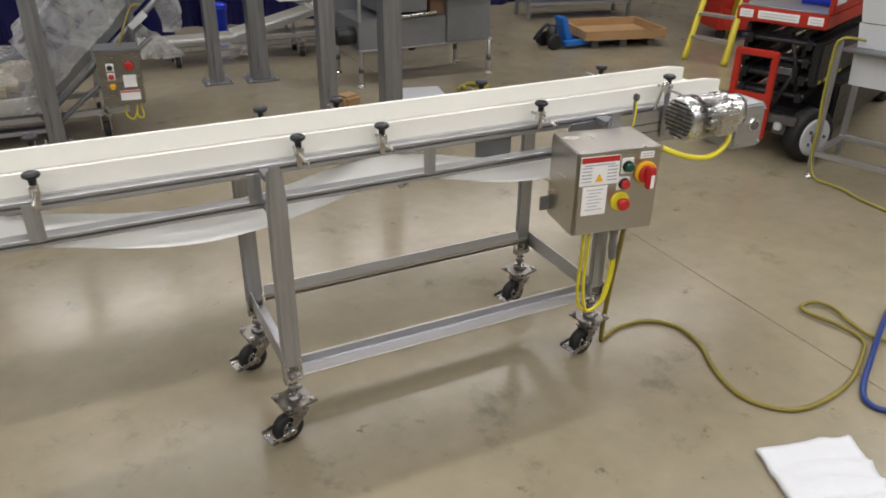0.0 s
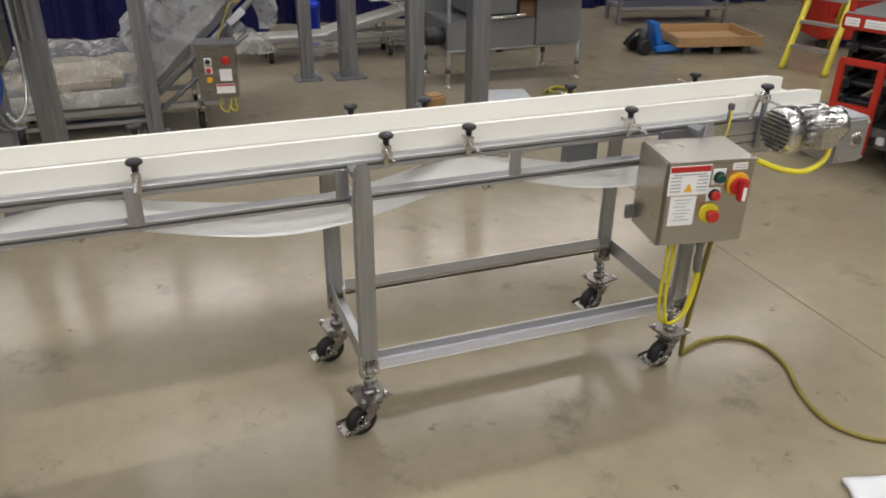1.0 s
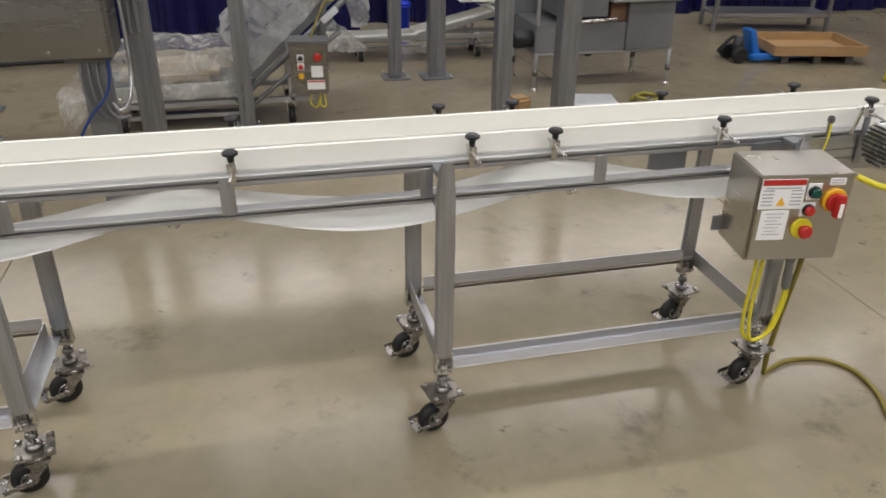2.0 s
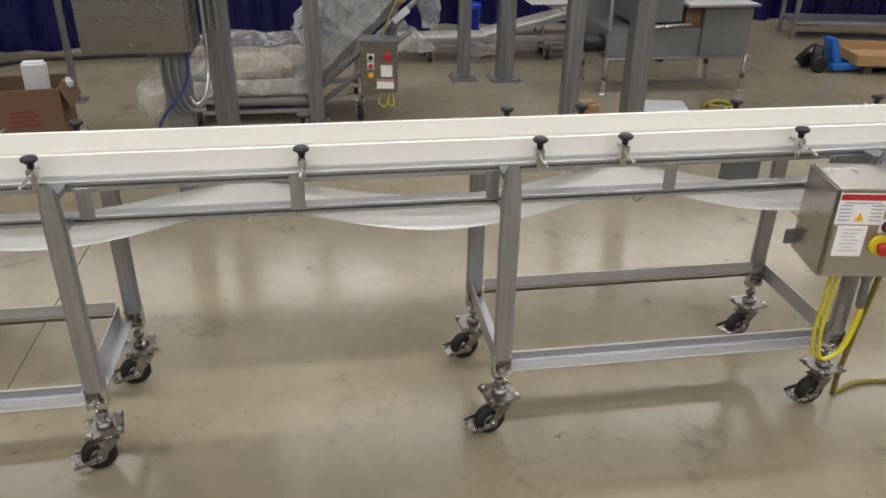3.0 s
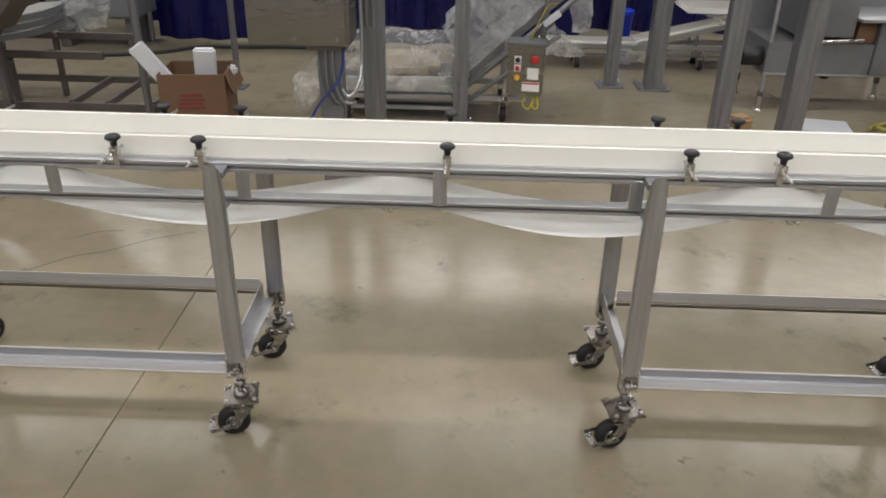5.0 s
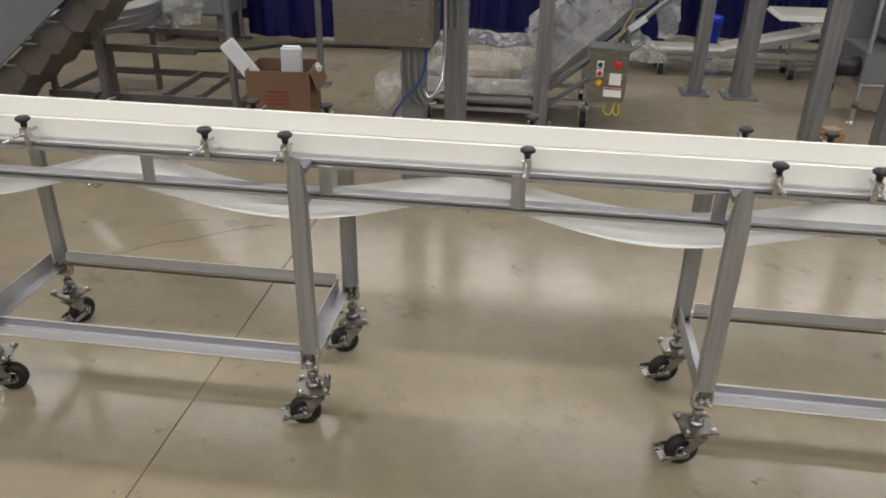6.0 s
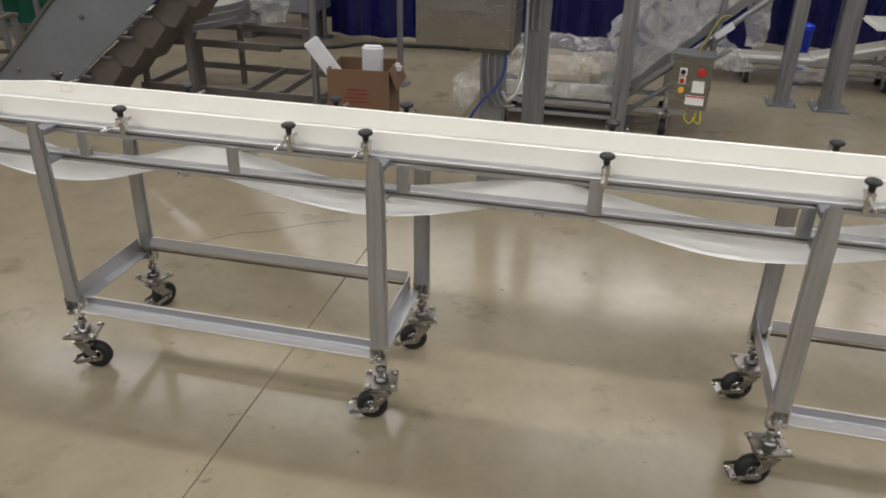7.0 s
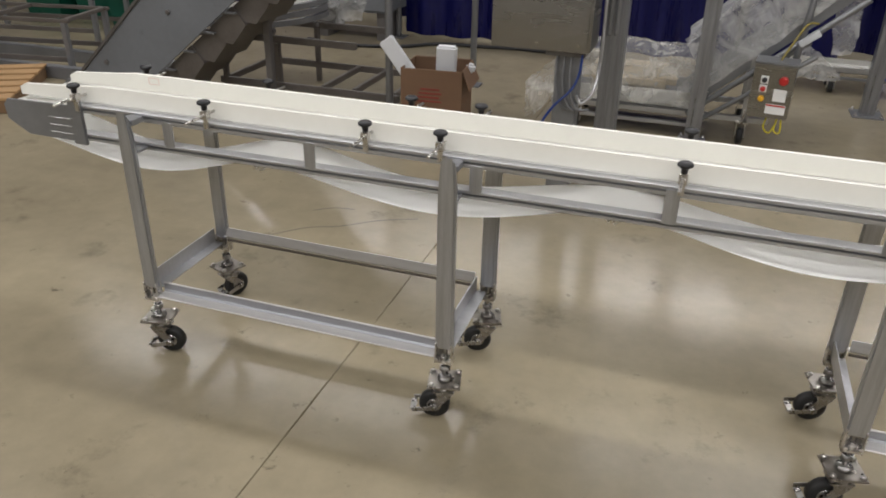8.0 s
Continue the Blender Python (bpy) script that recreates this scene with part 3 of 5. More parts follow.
    for pts in leads:
        part("lead", hose(bmesh.new(), pts, 0.0062), YELLOW, c, "looped yellow cable")
    part("coupler", lathe(bmesh.new(), (1.14, -0.06, 0.43), (1.125, -0.065, 0.60), ((0, 0.008), (0.05, 0.014), (0.35, 0.015), (0.4, 0.012), (0.6, 0.012), (0.65, 0.017), (1, 0.015)), 16), STEEL_DULL, c, "grey cable coupler")
    for x in (0.98, 1.06, 1.125, 1.165):
        part("gland", lathe(bmesh.new(), (x, -0.075, 0.585), (x, -0.075, 0.606), ((0, 0.012), (0.5, 0.016), (1, 0.016)), 8), STEEL_DULL, c)
    part("power_cord", hose(bmesh.new(), [(1.165, -0.075, 0.60), (1.172, -0.06, 0.50), (1.185, -0.02, 0.3), (1.205, 0.02, 0.12), (1.218, 0.035, 0.02)], 0.009), HOSE, c, "dirty yellow power cord")
    part("motor_lead", hose(bmesh.new(), [(1.16, -0.02, 0.865), (1.24, -0.09, 0.84), (1.34, -0.12, 0.80), (1.44, -0.13, 0.785), (1.53, -0.11, 0.81), (1.555, -0.09, 0.85)], 0.0095), YELLOW, c, "bright yellow motor cable")


def drive(c):
    """A ribbed stainless motor lying along the belt, and its gear case."""
    ax = (-0.055, 0.905)
    y, z = ax
    bm = bmesh.new()
    lathe(bm, (1.40, y, z), (1.545, y, z), ((0, 0.066), (0.05, 0.07), (0.10, 0.07), (0.12, 0.062), (0.8, 0.062), (0.85, 0.07), (1, 0.055)), 32)
    motor = part("motor", bm, MOTOR, c, "polished ribbed stainless electric motor")
    rib = part("rib", bx(1.42, 1.53, -0.004, 0.004, 0.058, 0.073, 0.001, seg=1), MOTOR, motor, place=Matrix.Translation((0, y, z)))
    for k in range(1, 20):
        twin(rib, motor, Matrix.Translation((0, y, z)) @ pose(0, 0, 0, 18 * k, 0, 0))
    bm = bmesh.new()
    lathe(bm, (1.352, y, z), (1.41, y, z), ((0, 0.06), (0.1, 0.072), (0.3, 0.076), (1, 0.076)), 32)
    fan = part("fan_cover", bm, MOTOR, motor)
    for k in range(9):
        h = -0.056 + k * 0.014
        w = math.sqrt(max(0.0, 0.064 ** 2 - h * h))
        part("grille_slot", bx(1.348, 1.3515, y - w, y + w, z + h - 0.003, z + h + 0.003, 0.001, seg=1), BLACK, fan)
    part("terminal_box", bx(1.435, 1.525, y - 0.105, y - 0.05, z - 0.045, z + 0.04, 0.012), MOTOR, motor)
    part("gland", lathe(bmesh.new(), (1.555, -0.09, 0.845), (1.55, -0.08, 0.87), ((0, 0.014), (0.6, 0.018), (1, 0.018)), 12), BLACK, motor)
    bm = bmesh.new()
    lathe(bm, (1.535, y, z), (1.60, y, z), ((0, 0.05), (0.3, 0.054), (0.8, 0.058), (1, 0.058)), 28)
    part("flange", bm, MOTOR, motor)
    gear = part("gear_case", bx(1.58, 1.715, -0.09, 0.05, 0.772, 0.928, 0.008), STEEL_RAIL, c, "square stainless gear case")
    part("bore", lathe(bmesh.new(), (1.667, -0.088, 0.853), (1.667, -0.096, 0.853), ((0, 0.026), (0.7, 0.026), (1, 0.022)), 24), MOTOR, gear)
    part("shaft", lathe(bmesh.new(), (1.667, -0.09, 0.853), (1.667, -0.1, 0.853), ((0, 0.016), (1, 0.015)), 20), STEEL_DARK, gear)
    for sx in (-0.058, 0.036):
        for sz in (-0.06, 0.06):
            part("bolt", lathe(bmesh.new(), (1.667 + sx, -0.09, 0.85 + sz), (1.667 + sx, -0.096, 0.85 + sz), ((0, 0.006), (1, 0.005)), 6), ZINC, gear)


conveyor()


# ---- cords and sheet on the floor by the conveyor ----
def floor_things():
    cord = [(1.218, 0.036), (1.25, 0.05), (1.354, 0.085), (1.484, 0.066), (1.556, -0.022), (1.545, -0.158), (1.481, -0.30), (1.453, -0.452), (1.52, -0.565), (1.64, -0.602), (1.851, -0.57), (2.04, -0.48),
            (2.15, -0.40), (2.145, -0.30), (2.108, -0.18), (2.125, -0.127), (2.203, -0.123), (2.235, -0.20), (2.20, -0.309), (2.20, -0.42), (2.32, -0.53), (2.6, -0.62)]
    bm = hose(bmesh.new(), [(x, y, 0.0095 if k < 13 else 0.017) for k, (x, y) in enumerate(cord)], 0.0085, 8, 10)
    tagged(part("power_cord", bm, HOSE), "dirty yellow power cord snaking over the concrete floor", "cord")
    bm = hose(bmesh.new(), [(3.0, -0.05, 0.012), (2.6, -0.24, 0.012), (2.385, -0.327, 0.02), (2.044, -0.513, 0.03), (1.869, -0.617, 0.014), (1.82, -0.69, 0.012), (1.88, -0.75, 0.012), (2.1, -0.80, 0.012), (2.6, -0.84, 0.012)], 0.0105, 8, 10)
    tagged(part("air_hose", bm, BLUE), "blue rubber air hose curled on the concrete floor", "hose")
    bm = bmesh.new()
    nx, ny = 18, 26
    grid = []
    for j in range(ny + 1):
        row = []
        for i in range(nx + 1):
            u, v = i / nx, j / ny
            x = 1.285 + 0.293 * u + (-0.13) * v + 0.0
            y = -0.684 - 0.097 * u - 0.36 * v + 0.02 * v * u
            edge = 0.012 * noise.noise(Vector((u * 5, v * 5, 3.0)))
            x, y = x + edge, y + 0.8 * edge
            z = 0.022 + 0.014 * max(0.0, math.sin((v - 0.26 + 0.05 * math.sin(u * 4)) * 32)) * (0.26 < v < 0.8) * min(1, 3 * u) + 0.024 * (1 - v) * u + 0.008 * noise.noise(Vector((u * 4, v * 6, 7.0)))
            row.append(bm.verts.new((x, y, z)))
        grid.append(row)
    for j in range(ny):
        for i in range(nx):
            f = bm.faces.new((grid[j][i], grid[j + 1][i], grid[j + 1][i + 1], grid[j][i + 1]))
            f.smooth = True
    ext = bmesh.ops.extrude_face_region(bm, geom=list(bm.faces))
    for v in ext["geom"]:
        if isinstance(v, bmesh.types.BMVert):
            v.co.z -= 0.018
    bmesh.ops.recalc_face_normals(bm, faces=bm.faces)
    tagged(part("foam_sheet", bm, FOAM), "folded white packing foam sheet lying on the floor", "packing foam")


floor_things()


# ---- steel posts of the platform behind ----
def post(x, y, w, foot):
    p = thing("platform_post", "grey square steel platform post standing on the floor", "post", pose(x, y, 0), "platform posts")
    bm = bx(-w / 2, w / 2, -w / 2, w / 2, 0.012, 3.4, 0.006)
    part("tube", bm, STEEL_POST, p)
    b = part("base_plate", bx(-foot, foot, -foot, foot, 0, 0.012, 0.003), STEEL_POST, p)
    for sx in (-1, 1):
        for sy in (-1, 1):
            part("anchor_bolt", lathe(bmesh.new(), (sx * foot * 0.8, sy * foot * 0.8, 0.01), (sx * foot * 0.8, sy * foot * 0.8, 0.035), ((0, 0.012), (0.5, 0.012), (0.55, 0.006), (1, 0.006)), 6), ZINC, b)


for x, y, w, foot in ((-1.03, 2.3, 0.115, 0.09), (-0.56, 3.3, 0.10, 0.09), (1.135, 3.0, 0.105, 0.09), (1.485, 2.75, 0.125, 0.1), (0.665, 4.45, 0.10, 0.11), (1.01, 4.42, 0.135, 0.13)):
    post(x, y, w, foot)


# ---- wall cabinet on its column ----
def cabinet():
    c = thing("electrical_cabinet", "stainless steel electrical cabinet on a column with cables below", "cabinet", pose(-1.34, 1.98, 0))
    part("body", bx(-0.255, 0.245, -0.13, 0.13, 0.845, 1.75, 0.006), STEEL_CAB, c)
    part("cabinet_door", bx(-0.24, 0.23, -0.145, -0.131, 0.86, 1.74, 0.004), STEEL_CAB, c)
    for x in (-0.02, 0.19):
        part("latch", lathe(bmesh.new(), (x, -0.145, 0.885), (x, -0.153, 0.885), ((0, 0.009), (1, 0.007)), 12), CHROME, c)
    part("column", bx(0.07, 0.19, -0.06, 0.06, 0.0, 0.85, 0.005), STEEL_DULL, c)
    part("gland_plate", bx(0.02, 0.22, -0.09, 0.1, 0.815, 0.845, 0.003), STEEL_DARK, c)
    for k in range(3):
        x = 0.08 + k * 0.036
        part("conduit", hose(bmesh.new(), [(x, -0.075, 0.82), (x - 0.002, -0.085, 0.72), (x + 0.012, -0.09, 0.62), (x + 0.05, -0.08, 0.55), (x + 0.10, -0.03, 0.54)], 0.007), STEEL_DULL, c, "grey flexible conduit")
    part("conduit", hose(bmesh.new(), [(0.28, 0.02, 1.9), (0.28, 0.02, 1.2), (0.285, 0.0, 0.8), (0.27, -0.05, 0.64), (0.22, -0.07, 0.58), (0.19, -0.07, 0.62)], 0.009), STEEL, c)
    part("blue_cable", hose(bmesh.new(), [(0.205, -0.09, 0.83), (0.20, -0.10, 0.74), (0.17, -0.115, 0.66), (0.09, -0.14, 0.57), (0.03, -0.13, 0.46), (0.04, -0.02, 0.36), (0.1, 0.08, 0.3)], 0.0065), BLUE, c, "blue cable")
    for x in (0.30, 0.335):
        part("riser_pipe", rod(bmesh.new(), (x, 0.1, 0.9), (x, 0.1, 2.2), 0.013), STEEL_DULL, c)


cabinet()


# ---- crumpled film sheet as a soft mesh ----
def film(name, material, parent, corner, along, across, nu, nv, amp, seed, label=""):
    """A crumpled sheet from corner, spanned by two curves given as functions of 0..1."""
    bm = bmesh.new()
    g = []
    for j in range(nv + 1):
        row = []
        for i in range(nu + 1):
            p = Vector(corner) + Vector(along(i / nu)) + Vector(across(j / nv, i / nu))
            d = noise.noise_vector(p * 7 + Vector((seed, 0, 0))) * amp + noise.noise_vector(p * 21 + Vector((0, seed, 0))) * amp * 0.35 + noise.noise_vector(p * 47 + Vector((0, 0, seed))) * amp * 0.18
            row.append(bm.verts.new(p + d))
        g.append(row)
    for j in range(nv):
        for i in range(nu):
            bm.faces.new((g[j][i], g[j][i + 1], g[j + 1][i + 1], g[j + 1][i]))
    return part(name, bm, material, parent, label)


# ---- small caster for the machines behind ----
def small_caster(parent, x, y, r=0.055):
    bm = bmesh.new()
    lathe(bm, (x - 0.02, y, r), (x + 0.02, y, r), ((0, r * 0.8), (0.1, r), (0.9, r), (1, r * 0.8)), 20)
    w = part("caster", bm, RUBBER, parent, "black caster wheel")
    f = bmesh.new()
    box(f, x - 0.03, x - 0.025, y - 0.025, y + 0.025, r * 0.7, r * 2 + 0.04)
    box(f, x + 0.025, x + 0.03, y - 0.025, y + 0.025, r * 0.7, r * 2 + 0.04)
    box(f, x - 0.04, x + 0.04, y - 0.035, y + 0.035, r * 2 + 0.04, r * 2 + 0.05)
    rod(f, (x, y, r * 2 + 0.05), (x, y, r * 2 + 0.13), 0.012)
    part("fork", f, ZINC, w)


# ---- inclined conveyor wrapped in film ----
def incline():
    c = thing("incline_conveyor", "inclined stainless conveyor on casters wrapped in crumpled clear film", "conveyor")
    for y in (3.40, 3.85):
        part("base_rail", bx(-1.55, -0.10, y - 0.02, y + 0.02, 0.15, 0.185, 0.004), STEEL, c)
        part("base_rail", bx(-1.42, -0.55, y - 0.02, y + 0.02, 0.075, 0.10, 0.004), STEEL, c)
        # the pan and the rising side
        prof = [(-1.50, 0.19), (-0.62, 0.19), (0.30, 1.02), (0.30, 1.14), (-0.66, 0.30), (-1.50, 0.30)]
        part("side_frame", prism(bmesh.new(), prof, y - 0.006, y + 0.006), STEEL_DULL, c)
        bm = bmesh.new()
        rod(bm, (-0.62, y - 0.03, 0.17), (0.32, y - 0.03, 0.98), 0.02)
        part("side_tube", bm, STEEL_DULL, c)
        bm = bmesh.new()
        rod(bm, (-0.55, y - 0.03, 0.12), (0.10, y - 0.03, 0.62), 0.016)
        part("brace", bm, STEEL_DULL, c)
        part("upright", bx(-0.27, -0.23, y - 0.02, y + 0.02, 0.15, 0.60, 0.004), STEEL, c)
        for x in (-1.36, -0.26):
            small_caster(c, x, y - 0.02 if y < 3.5 else y)
    part("belt_pan", prism(bmesh.new(), [(-1.5, 0.22), (-0.62, 0.22), (0.3, 1.05), (0.3, 1.06), (-0.63, 0.235), (-1.5, 0.235)], 3.41, 3.84), STEEL_DULL, c)
    part("packed_goods", bx(-1.36, -0.72, 3.46, 3.80, 0.24, 0.42, 0.07, seg=4), WRAPPED, c, "tan contents under film")
    part("chute_plate", bx(-0.065, 0.065, -0.03, 0.03, -0.02, 0.02, 0.004, pose(0.03, 3.33, 0.735, 0, -38, 0)), WHITEBOARD, c)
    part("cable", hose(bmesh.new(), [(-0.12, 3.2, 0.60), (-0.06, 3.25, 0.72), (0.0, 3.3, 0.82), (0.06, 3.3, 0.83)], 0.007), HOSE, c)
    part("hanging_tube", rod(bmesh.new(), (-0.02, 3.34, 0.6), (0.02, 3.34, 1.1), 0.02), STEEL_DULL, c)
    # film over the pan and up the slope
    film("film_cover", WRAP, c, (-1.52, 3.36, 0), lambda u: (0.95 * u, 0, 0.42 + 0.16 * u + 0.05 * math.sin(u * 5)), lambda v, u: (0, 0.5 * v, 0.06 * math.sin(math.pi * v) - (0.12 if v == 0 else 0)), 40, 12, 0.035, 3, "crumpled clear plastic film")
    film("film_cover", WRAP, c, (-1.52, 3.35, 0), lambda u: (0.95 * u, 0, 0.22), lambda v, u: (0, -0.01, v * (0.2 + 0.16 * u)), 40, 12, 0.03, 9)
    film("film_cover", MILKY, c, (-0.50, 3.34, 0.36), lambda u: (0.9 * u, 0, 0.85 * u), lambda v, u: (-0.2 * v, 0.02, 0.30 * v), 36, 12, 0.014, 5, "smooth milky plastic sheet")
    film("film_cover", MILKY, c, (-0.68, 3.36, 0.64), lambda u: (0.95 * u, 0, 0.85 * u), lambda v, u: (0, 0.45 * v, 0.05 * math.sin(3 * v)), 36, 12, 0.018, 7)
    part("pan_liner", prism(bmesh.new(), [(-1.46, 0.205), (-0.66, 0.205), (-0.50, 0.33), (-0.62, 0.315), (-1.46, 0.30)], 3.383, 3.392), BELT, c, "white pan side strip")
    film("film_tail", MILKY, c, (-1.70, 3.2, 0.06), lambda u: (0.22 * u, 0.05 * u, 0.22 * u), lambda v, u: (0.02 * v, 0, 0.26 * v), 14, 14, 0.04, 11)
    film("film_tail", MILKY, c, (0.20, 3.5, 0.62), lambda u: (0.10 * u * 1.2, 0.1 * u, 0.0), lambda v, u: (-0.14 * v * v + (u - 0.5) * 0.12 * v, 0, 0.7 * v), 8, 20, 0.03, 13)
    # control box hung on the side
    b = part("control_box", bx(-0.125, 0.115, -0.08, 0.09, -0.165, 0.165, 0.005), STEEL_CAB, c, "stainless control box with coloured switches", pose(-0.125, 3.2, 0.435, 0, 0, -8))
    part("lid", bx(-0.13, 0.12, -0.09, 0.1, 0.165, 0.18, 0.003), STEEL_DULL, b)
    for n, x, z, r, m in (("push_button", -0.055, 0.07, 0.016, BLACK), ("push_button", -0.055, 0.015, 0.016, RED), ("emergency_stop", -0.055, -0.045, 0.019, AMBER), ("main_switch", 0.055, 0.075, 0.027, RED)):
        if n == "push_button":
            part("button_plate", bx(x - 0.022, x + 0.022, -0.083, -0.0805, z - 0.024, z + 0.024, 0.0006, seg=1), PAPER, b)
        part(n, lathe(bmesh.new(), (x, -0.082, z), (x, -0.105, z), ((0, r), (0.6, r), (1, r * 0.7)), 18), m, b)
    part("label", bx(0.01, 0.085, -0.083, -0.0805, -0.055, 0.02, 0.0006, seg=1), PAPER, b)
    part("label", bx(-0.02, 0.095, -0.083, -0.0805, -0.135, -0.075, 0.0006, seg=1), PAPER, b)
    part("label_header", bx(-0.018, 0.093, -0.0845, -0.082, -0.087, -0.077, 0.0004, seg=1), RED, b)
    part("cable", hose(bmesh.new(), [(0.0, -0.02, -0.165), (-0.01, -0.03, -0.24), (0.03, -0.03, -0.27), (0.06, -0.02, -0.2)], 0.005), YELLOW, b)
    part("cable", hose(bmesh.new(), [(0.06, -0.02, -0.165), (0.055, -0.03, -0.25), (0.09, -0.03, -0.26), (0.08, -0.02, -0.165)], 0.005), YELLOW, b)


incline()


# ---- low flat conveyor far behind, with its rising end ----
def low_conveyor():
    c = thing("low_conveyor", "low white belt conveyor on casters with an inclined section", "conveyor")
    for y in (5.05, 5.30):
        part("side_rail", bx(0.15, 1.95, y - 0.015, y + 0.015, 0.175, 0.215, 0.004), STEEL, c)
        part("side_rail", bx(0.2, 1.95, y - 0.015, y + 0.015, 0.115, 0.135, 0.004), STEEL_DULL, c)
        part("rising_rail", prism(bmesh.new(), [(0.95, 0.20), (1.05, 0.20), (1.95, 0.42), (1.95, 0.46), (1.0, 0.24)], y - 0.012, y + 0.012), STEEL, c)
        for x in (0.46, 1.56):
            small_caster(c, x, y, 0.045)
        for x in (0.5, 1.1, 1.5, 1.9):
            part("stay", bx(x - 0.012, x + 0.012, y - 0.012, y + 0.012, 0.12, 0.20 + max(0.0, (x - 1.05) * 0.24), 0.003), STEEL_DULL, c)
    part("flat_belt", bx(0.12, 1.0, 5.06, 5.29, 0.215, 0.235, 0.008), BELT, c, "white belt")
    part("rising_belt", prism(bmesh.new(), [(0.98, 0.225), (1.97, 0.46), (1.97, 0.485), (0.96, 0.25)], 5.06, 5.29), BELT, c, "white belt")
    film("film_cover", MILKY, c, (0.18, 5.0, 0.10), lambda u: (0.34 * u, 0, 0.0), lambda v, u: (-0.05 * v, 0.02, 0.34 * v * (1 - 0.7 * u)), 14, 10, 0.03, 21, "loose clear film")
    film("film_cover", WRAP, c, (0.75, 4.98, 0.06), lambda u: (0.4 * u, 0, 0.0), lambda v, u: (0, 0.02, 0.12 * v), 14, 6, 0.03, 23)
    t = thing("transfer_bed", "white belt transfer bed with rounded end on steel legs", "conveyor")
    part("bed", bx(1.36, 3.2, 5.0, 5.5, 0.50, 0.545, 0.02, seg=4), BELT, t)
    part("under_pan", prism(bmesh.new(), [(1.5, 0.50), (3.2, 0.50), (3.2, 0.36), (1.75, 0.36)], 5.05, 5.45), WRAP, t)
    for x in (1.9, 3.1):
        for y in (5.06, 5.44):
            part("leg", bx(x - 0.02, x + 0.02, y - 0.02, y + 0.02, 0.0, 0.5, 0.004), STEEL, t)
    b = thing("blue_bin", "bright blue plastic bin standing behind the belt", "bin")
    bm = bmesh.new()
    lathe(bm, (0.95, 5.62, 0.0), (0.95, 5.62, 0.40), ((0, 0.06), (0.05, 0.065), (0.92, 0.08), (0.93, 0.088), (1, 0.088)), 24)
    part("body", bm, BINBLUE, b)
    part("bin_lid", lathe(bmesh.new(), (0.95, 5.62, 0.395), (0.95, 5.62, 0.43), ((0, 0.09), (0.6, 0.085), (1, 0.05)), 24), BINBLUE, b)


low_conveyor()


# ---- stainless hopper table ----
def hopper():
    c = thing("hopper_table", "stainless steel wash table with boxed hoppers on slim legs", "machine")
    part("trough", bx(1.66, 2.42, 3.80, 4.32, 0.30, 0.52, 0.006), STEEL_DULL, c)
    part("end_hopper", bx(2.42, 2.82, 3.78, 4.34, 0.30, 0.68, 0.006), STEEL_DULL, c)
    part("rear_panel", bx(1.64, 2.84, 4.32, 4.335, 0.3, 0.95, 0.004), STEEL_DULL, c)
    part("table_top", bx(2.26, 2.85, 3.74, 4.36, 0.68, 0.70, 0.004), STEEL, c)
    part("upper_hood", bx(1.86, 2.26, 3.82, 4.25, 0.56, 1.25, 0.006), STEEL_DULL, c)
    part("bottom_flange", bx(1.66, 2.86, 3.79, 4.33, 0.285, 0.30, 0.003), STEEL, c)
    part("slide_bar", rod(bmesh.new(), (2.0, 3.78, 0.535), (2.32, 3.78, 0.55), 0.013), ZINC, c)
    part("motor", lathe(bmesh.new(), (1.50, 3.9, 0.40), (1.68, 3.9, 0.40), ((0, 0.05), (0.1, 0.07), (0.9, 0.07), (1, 0.05)), 20), BLACK, c, "dark motor")
    part("drain", lathe(bmesh.new(), (2.2, 4.0, 0.22), (2.2, 4.0, 0.3), ((0, 0.03), (1, 0.035)), 16), BLACK, c)
    part("inlet_frame", bx(2.29, 2.42, 3.83, 3.9, 0.52, 0.66, 0.004), CARDBOARD, c, "brown blanked opening")
    for x, y in ((1.68, 3.82), (1.66, 4.32), (2.75, 4.28), (2.83, 3.80)):
        top = 0.9 if x < 1.7 and y < 4 else 0.3
        l = part("leg", rod(bmesh.new(), (x, y, 0.03), (x, y, top), 0.017), STEEL, c)
        part("foot", lathe(bmesh.new(), (x, y, 0.0), (x, y, 0.05), ((0, 0.032), (0.25, 0.032), (0.4, 0.012), (1, 0.012)), 16), ZINC, l)
        part("collar", lathe(bmesh.new(), (x, y, 0.12), (x, y, 0.17), ((0, 0.021), (1, 0.021)), 14), STEEL_DARK, l)
    # sheet of white board and a cardboard scrap on the floor in front
    tagged(part("white_board", bx(-0.22, 0.22, -0.14, 0.16, 0, 0.02, 0.003, pose(1.98, 3.44, 0.0, 0, 0, -12)), WHITEBOARD), "white plastic board lying flat on the floor", "board")
    bm = bx(-0.08, 0.07, -0.07, 0.07, 0.0, 0.10, 0.02, pose(1.40, 3.36, 0, 0, 0, 20), 3)
    tagged(part("cardboard_scrap", bm, WOOD), "crumpled tan cardboard piece on the floor", "cardboard")
    tagged(part("cord_coil", hose(bmesh.new(), [(2.32, 3.38, 0.02), (2.42, 3.48, 0.02), (2.55, 3.46, 0.02), (2.58, 3.36, 0.025), (2.46, 3.30, 0.03), (2.36, 3.36, 0.04), (2.45, 3.44, 0.045), (2.56, 3.40, 0.03)], 0.013), CORD), "coiled yellow extension cord on the floor", "cord")


hopper()


